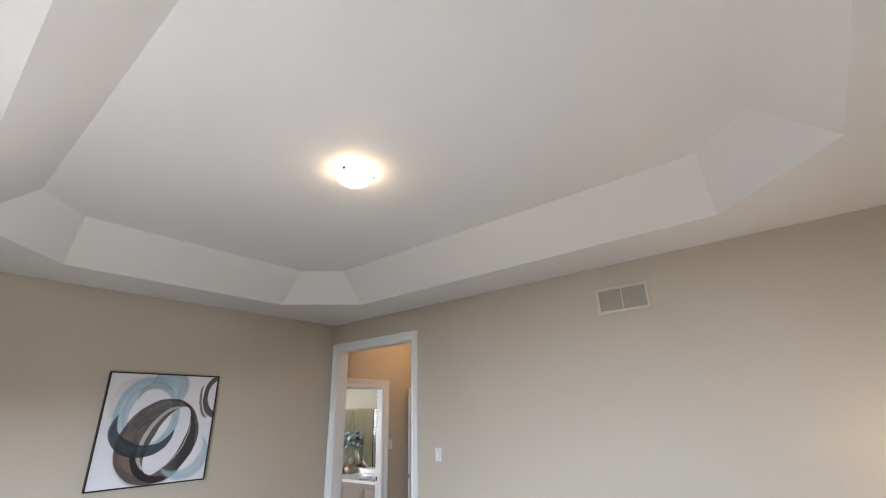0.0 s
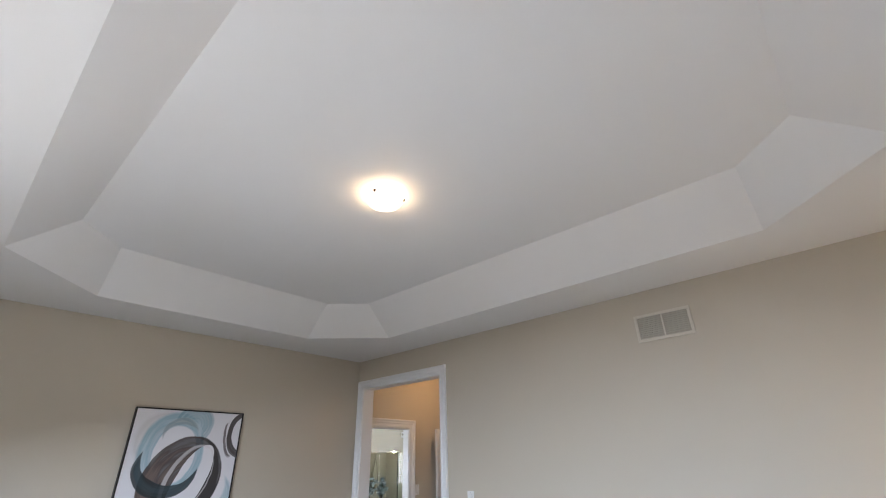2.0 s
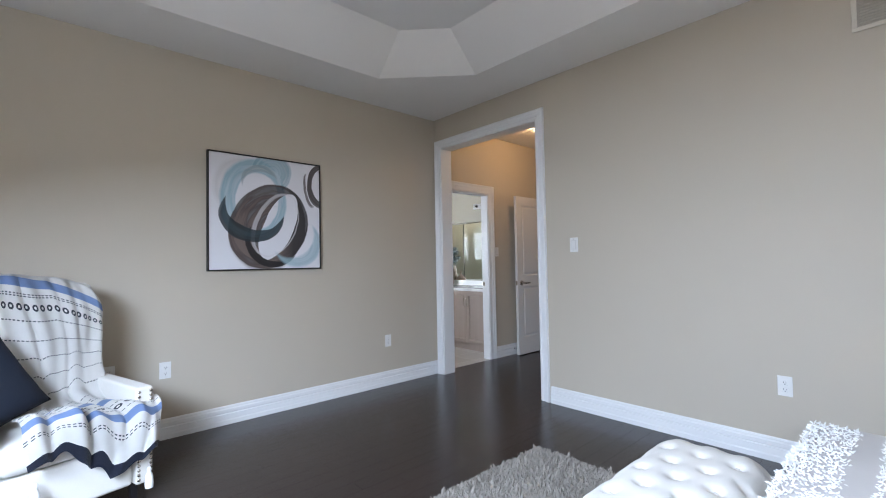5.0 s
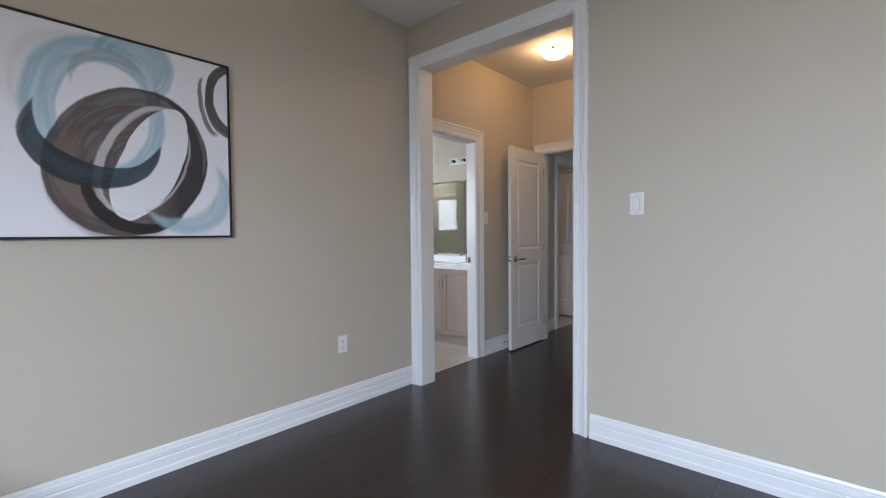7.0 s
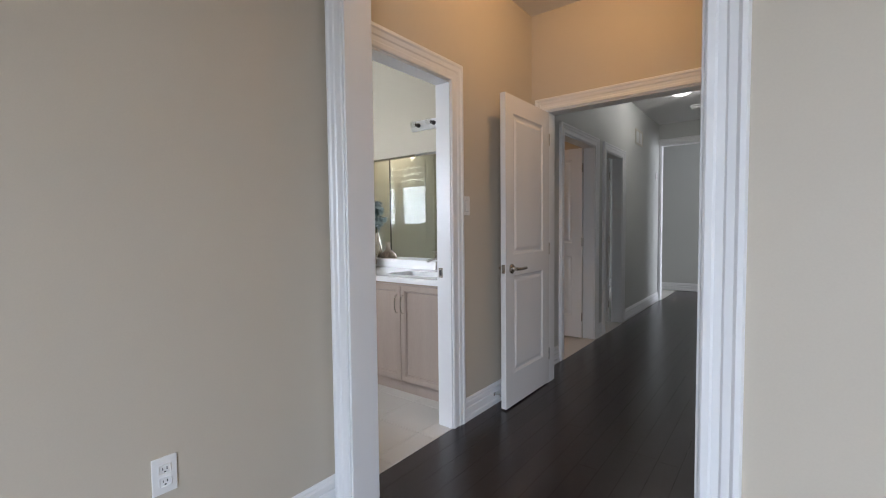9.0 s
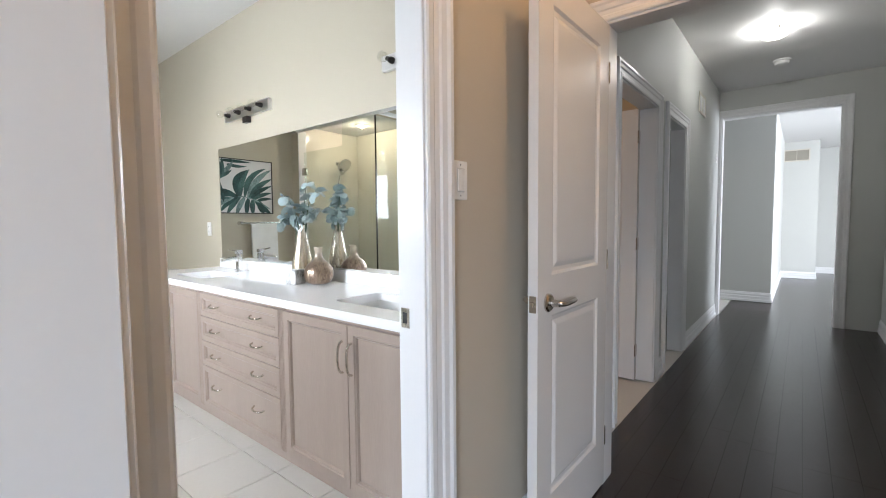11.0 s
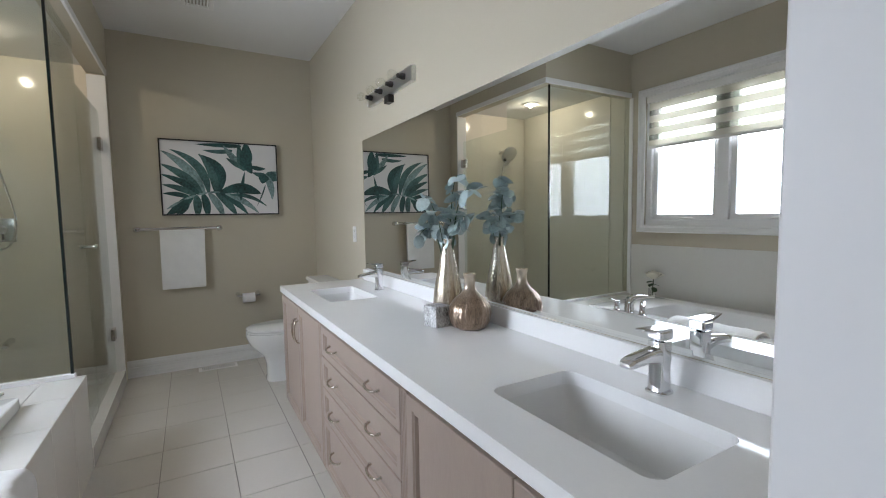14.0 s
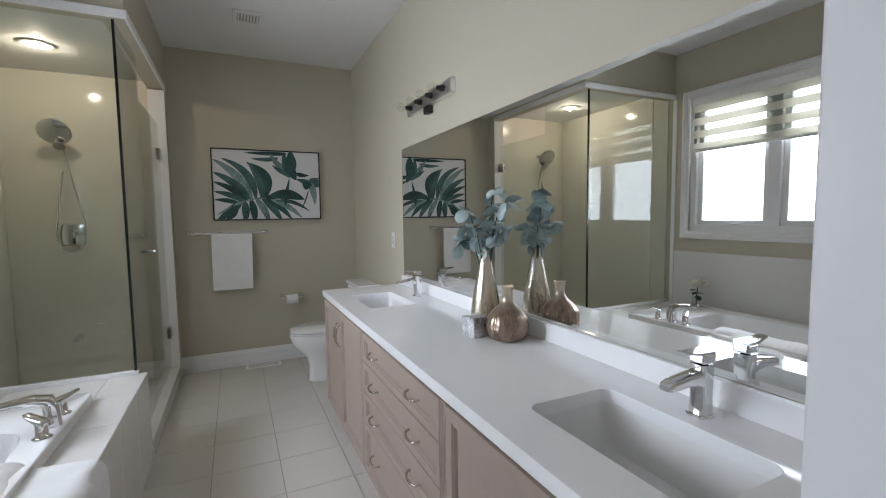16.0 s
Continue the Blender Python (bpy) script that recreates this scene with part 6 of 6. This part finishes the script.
def knit_throw():
    t = thing("throw_blanket", label="cream woven throw with blue bands over the armchair", category="blanket", at=CHAIR)
    path = smooth_path([(-0.405, 0, 0.80), (-0.405, 0, 1.02), (-0.36, 0, 1.155), (-0.27, 0, 1.165), (-0.20, 0, 1.07), (-0.16, 0, 0.90), (-0.13, 0, 0.70), (-0.08, 0, 0.545), (0.02, 0, 0.50), (0.18, 0, 0.497), (0.33, 0, 0.497), (0.40, 0, 0.46), (0.405, 0, 0.34), (0.40, 0, 0.22)], 5)
    bm = bmesh.new()
    uvl = bm.loops.layers.uv.new("UVMap")
    nu = 56
    length, rows, dist = 0.0, [], []
    for j, p in enumerate(path):
        if j:
            length += (p - path[j - 1]).length
        dist.append(length)
    for j, p in enumerate(path):
        v = dist[j]
        row = []
        for i in range(nu + 1):
            u = i / nu
            side = -0.20 + 0.51 * u + 0.06 * math.sin(v * 2.3) * (1 - u) + (0.07 * max(0, v - 0.8)) + 0.02 * math.sin(v * 7 + u * 4)
            fold = (0.022 if v < 0.9 else 0.030) * math.sin(u * 13 + v * 1.6 + 1.8 * math.sin(v * 3)) + 0.013 * math.sin(u * 31 - v * 4) + 0.022 * noise.noise((u * 5, v * 4, 2.0))
            hang = 1.0 if v < 0.95 or v > 1.35 else 0.75
            slump = max(0.0, u - 0.52) / 0.48 * max(0.0, 1 - abs(v - 0.42) / 0.45)
            x, z = p.x + 0.05 * slump, p.z - 0.115 * slump ** 1.6 + 0.012 * math.sin(u * 9) * max(0.0, 1 - abs(v - 0.38) / 0.2)
            side -= 0.055 * slump ** 2
            lie = max(0.0, min(1.0, (v - 0.80) / 0.28))
            x += (abs(fold) * hang + 0.012) * (1 - lie)
            z += (abs(fold) * hang + 0.004) * lie
            if v > 0.95:
                x += (0.02 * math.sin(u * 9) + 0.012 * math.sin(u * 23)) * max(0, v - 1.2) * 2
                if v > 1.34:
                    x += abs(fold) * 0.8
                    z += (0.10 * (1 - u) + 0.05 * math.sin(u * 8)) * (v - 1.34) * 2.4
            row.append((bm.verts.new((x, side, z)), (u * 0.6, v - 0.30 * max(0.0, u - 0.5) * max(0.0, min(1.0, (1.05 - v) * 3)) + 0.02 * math.sin(u * 6 + v * 3))))
        rows.append(row)
    for a, b in zip(rows, rows[1:]):
        for i in range(nu):
            q = (a[i], a[i + 1], b[i + 1], b[i])
            f = bm.faces.new([c[0] for c in q])
            for lp, c in zip(f.loops, q):
                lp[uvl].uv = c[1]
    bmesh.ops.solidify(bm, geom=list(bm.faces), thickness=0.006)
    part("cloth", bm, throw_material(), t, smooth=80)
    for i in range(2):
        ts = part("tassel", lathe([(0.004, 0.05), (0.010, 0.042), (0.012, 0.034), (0.008, 0.028), (0.017, 0.010), (0.021, -0.03), (0.019, -0.05)], 12), YARN, t, "cream yarn tassel", at=pose(0.412, -0.145 + 0.46 * i, 0.27 - 0.10 * i), smooth=60)


knit_throw()


def cushion():
    t = thing("throw_pillow", label="navy blue pillow propped corner-up on the armchair", category="pillow", at=CHAIR @ pose(0.07, -0.270, 0.675, 0, -18, 6) @ pose(0, 0, 0, 24, 0, 0))
    bm = bmesh.new()
    nseg, half = 26, 0.205
    for sgn in (-1, 1):
        rows = []
        for j in range(nseg + 1):
            row = []
            for i in range(nseg + 1):
                u, v = i / nseg * 2 - 1, j / nseg * 2 - 1
                puff = 0.088 * ((1 - u ** 4) * (1 - v ** 4)) ** 0.55
                pin = 1 - 0.07 * (1 - u * u) * v * v - 0.07 * (1 - v * v) * u * u
                wr = 0.004 * noise.noise((u * 4, v * 4, sgn))
                row.append(bm.verts.new((sgn * puff + wr, u * half * pin, v * half * pin)))
            rows.append(row)
        loft_rings(bm, rows, cap=False, close=False)
    bmesh.ops.remove_doubles(bm, verts=bm.verts, dist=0.005)
    part("cover", bm, NAVY, t, smooth=80)


cushion()


def bench():
    t = thing("tufted_bench", label="cream button-tufted bench at the foot of the bed", category="bench", at=pose(3.055, -1.985, 0))
    bm = bmesh.new()
    nx, ny, hx, hy = 48, 150, 0.205, 0.765
    buttons = [(x, y) for r in range(13) for x, y in [((q - (1 if r % 2 else 1.5)) * 0.115, -0.69 + r * 0.115) for q in range(3 if r % 2 else 4)]]
    rows = []
    for j in range(ny + 1):
        row = []
        for i in range(nx + 1):
            u, v = i / nx * 2 - 1, j / ny * 2 - 1
            x, y = u * hx, v * hy
            z = 0.485 - 0.085 * (abs(u) ** 6) - 0.085 * (abs(v) ** 22)
            near = min(((x - a) ** 2 + (y - b) ** 2) for a, b in buttons)
            z -= 0.026 * math.exp(-near / 0.0004) + 0.006 * math.exp(-near / 0.004)
            row.append(bm.verts.new((x, y, z)))
        rows.append(row)
    loft_rings(bm, rows, cap=False, close=False)
    part("tufted_top", bm, LINEN, t, "cream tufted seat", smooth=80)
    part("apron", box(-hx + 0.002, hx - 0.002, -hy + 0.002, hy - 0.002, 0.23, 0.402, 0.008), LINEN, t)
    btn = mesh_of(lathe([(0.010, -0.002), (0.009, 0.004), (0.004, 0.007)], 12), "button", LINEN, 60)
    for a, b in buttons:
        if abs(a) > 0.15 or abs(b) > 0.66:
            continue
        part("button", btn, None, t, at=pose(a, b, 0.459))
    for x in (-0.165, 0.165):
        for y in (-0.70, 0.70):
            part("leg", tube([(x, y, 0.030), (x, y, 0.235)], lambda q: 0.016 + 0.010 * q, 12), BLACK, t, "dark turned leg", smooth=60)


bench()


def bed():
    t = thing("bed", label="made bed with grey spread and tufted white throw", category="bed", at=pose(4.40, -1.985, 0))
    part("bed_base", box(-1.02, 1.02, -0.86, 0.86, 0.03, 0.30, 0.01), GREYF, t)
    part("mattress", box(-1.03, 1.03, -0.87, 0.87, 0.30, 0.575, 0.05, 4), LINEN, t, smooth=60)
    bm = box(-1.065, 0.7, -0.90, 0.90, 0.16, 0.600, 0.055, 4)
    part("bedspread", bm, GREYF, t, "soft grey bedspread", smooth=60)
    for s in (-1, 1):
        part("pillow", box(0.60, 0.98, s * 0.42 - 0.33, s * 0.42 + 0.33, 0.60, 0.76, 0.06, 4), LINEN, t, smooth=60)
    part("headboard", box(1.03, 1.11, -0.92, 0.92, 0.05, 1.25, 0.03, 3), LINEN, t)
    rr = random.Random(8)

    def tufts(name, count, place, size):
        b2 = bmesh.new()
        for _ in range(count):
            x, y, z = place()
            a, el, ln = rr.uniform(0, 6.28), rr.uniform(0.1, 0.9), size * rr.uniform(0.7, 1.3)
            d = Vector((math.cos(a) * math.cos(el), math.sin(a) * math.cos(el), math.sin(el))) * ln
            s2 = d.orthogonal().normalized() * size * 0.16
            s3 = d.cross(s2).normalized() * size * 0.16
            base = Vector((x, y, z))
            ring = [b2.verts.new(base + s2 * math.cos(q) + s3 * math.sin(q)) for q in (0, 2.1, 4.2)]
            mid = [b2.verts.new(base + d * 0.6 + s2 * 1.2 * math.cos(q) + s3 * 1.2 * math.sin(q)) for q in (0, 2.1, 4.2)]
            tip = b2.verts.new(base + d)
            for i in range(3):
                b2.faces.new((ring[i], ring[(i + 1) % 3], mid[(i + 1) % 3], mid[i]))
                b2.faces.new((mid[i], mid[(i + 1) % 3], tip))
        return part(name, b2, YARN, t, "white yarn tufting", smooth=80)

    tufts("fringe", 2600, lambda: (rr.uniform(-1.06, -0.93), rr.uniform(-0.9, 0.86), 0.598), 0.013)
    tufts("fringe", 1200, lambda: (-1.066, rr.uniform(-0.9, 0.86), rr.uniform(0.40, 0.59)), 0.015)
    for x in (-0.860, -0.815, -0.770):
        tufts("tufted_strip", 600, lambda: (x + rr.uniform(-0.008, 0.008), rr.uniform(-0.89, 0.86), 0.600), 0.010)


bed()

rug = thing("shag_rug", label="grey shag rug under the bed and bench", category="rug", kind="stuff")
RX0, RX1, RY0, RY1 = 1.93, 4.7, -3.1, -0.86
part("backing", box(RX0, RX1, RY0, RY1, 0.0005, 0.012), SHAG, rug)
rr = random.Random(3)
verts, faces = [], []


def pile(x, y, s):
    a, lean, ln = rr.uniform(0, 6.28), rr.uniform(0.1, 0.6), s * rr.uniform(0.7, 1.25)
    tip = (x + math.cos(a) * ln * lean, y + math.sin(a) * ln * lean, 0.010 + ln)
    b = len(verts)
    for q in (0, 2.094, 4.189):
        verts.append((x + s * 0.17 * math.cos(q + a), y + s * 0.17 * math.sin(q + a), 0.010))
    for q in (0, 2.094, 4.189):
        verts.append((x + (tip[0] - x) * 0.6 + s * 0.19 * math.cos(q + a), y + (tip[1] - y) * 0.6 + s * 0.19 * math.sin(q + a), 0.010 + ln * 0.65))
    verts.append(tip)
    for i in range(3):
        j = (i + 1) % 3
        faces.append((b + i, b + j, b + 3 + j, b + 3 + i))
        faces.append((b + 3 + i, b + 3 + j, b + 6))


for _ in range(20000):
    pile(rr.uniform(RX0, 2.85), rr.uniform(-2.1, RY1), 0.021)
for _ in range(5000):
    pile(rr.uniform(RX0, RX1), rr.uniform(RY0, RY1), 0.036)
me = bpy.data.meshes.new("pile")
me.from_pydata(verts, [], faces)
me.materials.append(SHAG)
part("pile", me, None, rug, "grey wool pile")

stand = thing("nightstand", label="dark wooden nightstand beside the bed", category="nightstand", at=pose(5.15, -0.42, 0))
part("body", box(-0.22, 0.22, -0.2, 0.2, 0.08, 0.58, 0.006), WOOD, stand)
for x in (-0.19, 0.19):
    for y in (-0.17, 0.17):
        part("leg", box(x - 0.015, x + 0.015, y - 0.015, y + 0.015, 0, 0.08), WOOD, stand)
blamp = thing("bedside_lamp", label="lit bedside lamp with a cream drum shade", category="table lamp", at=pose(5.15, -0.42, 0.58))
part("base", lathe([(0.07, 0), (0.07, 0.012), (0.02, 0.03), (0.055, 0.10), (0.06, 0.16), (0.02, 0.24), (0.008, 0.25), (0.008, 0.33)], 24), NICKEL, blamp, smooth=50)
part("shade", lathe([(0.155, 0.28), (0.125, 0.50)], 32, cap=False), sheer("lamp_shade_cloth", (0.8, 0.74, 0.62), 0.6), blamp, "cream drum shade", smooth=60)

# ---------------------------------------------------------------- floor pieces
PW = 0.105


def plank_mesh(ln):
    c, w = 0.0005, PW / 2 - 0.0003
    v = [(-w, 0.0004, -0.010), (w, 0.0004, -0.010), (w, ln - 0.0004, -0.010), (-w, ln - 0.0004, -0.010),
         (-w, 0.0004, -c), (w, 0.0004, -c), (w, ln - 0.0004, -c), (-w, ln - 0.0004, -c),
         (-w + c, 0.0004 + c, 0), (w - c, 0.0004 + c, 0), (w - c, ln - 0.0004 - c, 0), (-w + c, ln - 0.0004 - c, 0)]
    f = [(8, 9, 10, 11)] + [(a, b, b + 4, a + 4) for a, b in ((4, 5), (5, 6), (6, 7))] + [(7, 4, 8, 11)] + [(a, b, b + 4, a + 4) for a, b in ((0, 1), (1, 2), (2, 3))] + [(3, 0, 4, 7)]
    m = bpy.data.meshes.new("plank")
    m.from_pydata(v, [], f)
    m.materials.append(WOOD)
    return m


made_planks = {}


def planks(floor, x0, x1, y0, y1, full, seed):
    rp = random.Random(seed)
    x = x0
    while x + PW <= x1 + 0.06:
        y = y0
        ln = full * rp.uniform(0.35, 1.0)
        while y < y1 - 0.02:
            e = round(min(ln, y1 - y), 2)
            if e not in made_planks:
                made_planks[e] = plank_mesh(e)
            part("plank", made_planks[e], None, floor, at=pose(x + PW / 2, y, 0))
            y += e
            ln = full
        x += PW


planks(scene.objects["floor_bedroom_base"], 0.0, RX, RY, 0.14, 1.25, 1)
planks(scene.objects["floor_hall_base"], -0.02, 1.46, 0.14, 6.57, 1.45, 2)

bath_floor = scene.objects["floor_bath_base"]
TP = 0.335
tiles_made = {}
xs = [-2.16 + TP * i for i in range(-8, 9)]
ys = [0.385 + TP * i for i in range(-2, 6)]
for x0, x1 in zip(xs, xs[1:]):
    for y0, y1 in zip(ys, ys[1:]):
        a, b, c, d = max(x0, W), min(x1, EX1), max(y0, 0.06), min(y1, MY)
        if b - a < 0.02 or d - c < 0.02:
            continue
        key = (round(b - a, 3), round(d - c, 3))
        if key not in tiles_made:
            tiles_made[key] = mesh_of(box(-key[0] / 2 + 0.0016, key[0] / 2 - 0.0016, -key[1] / 2 + 0.0016, key[1] / 2 - 0.0016, -0.010, 0.0, 0.0012, 1), "tile", TILE)
        part("tile", tiles_made[key], None, bath_floor, at=pose((a + b) / 2, (c + d) / 2, 0.0))
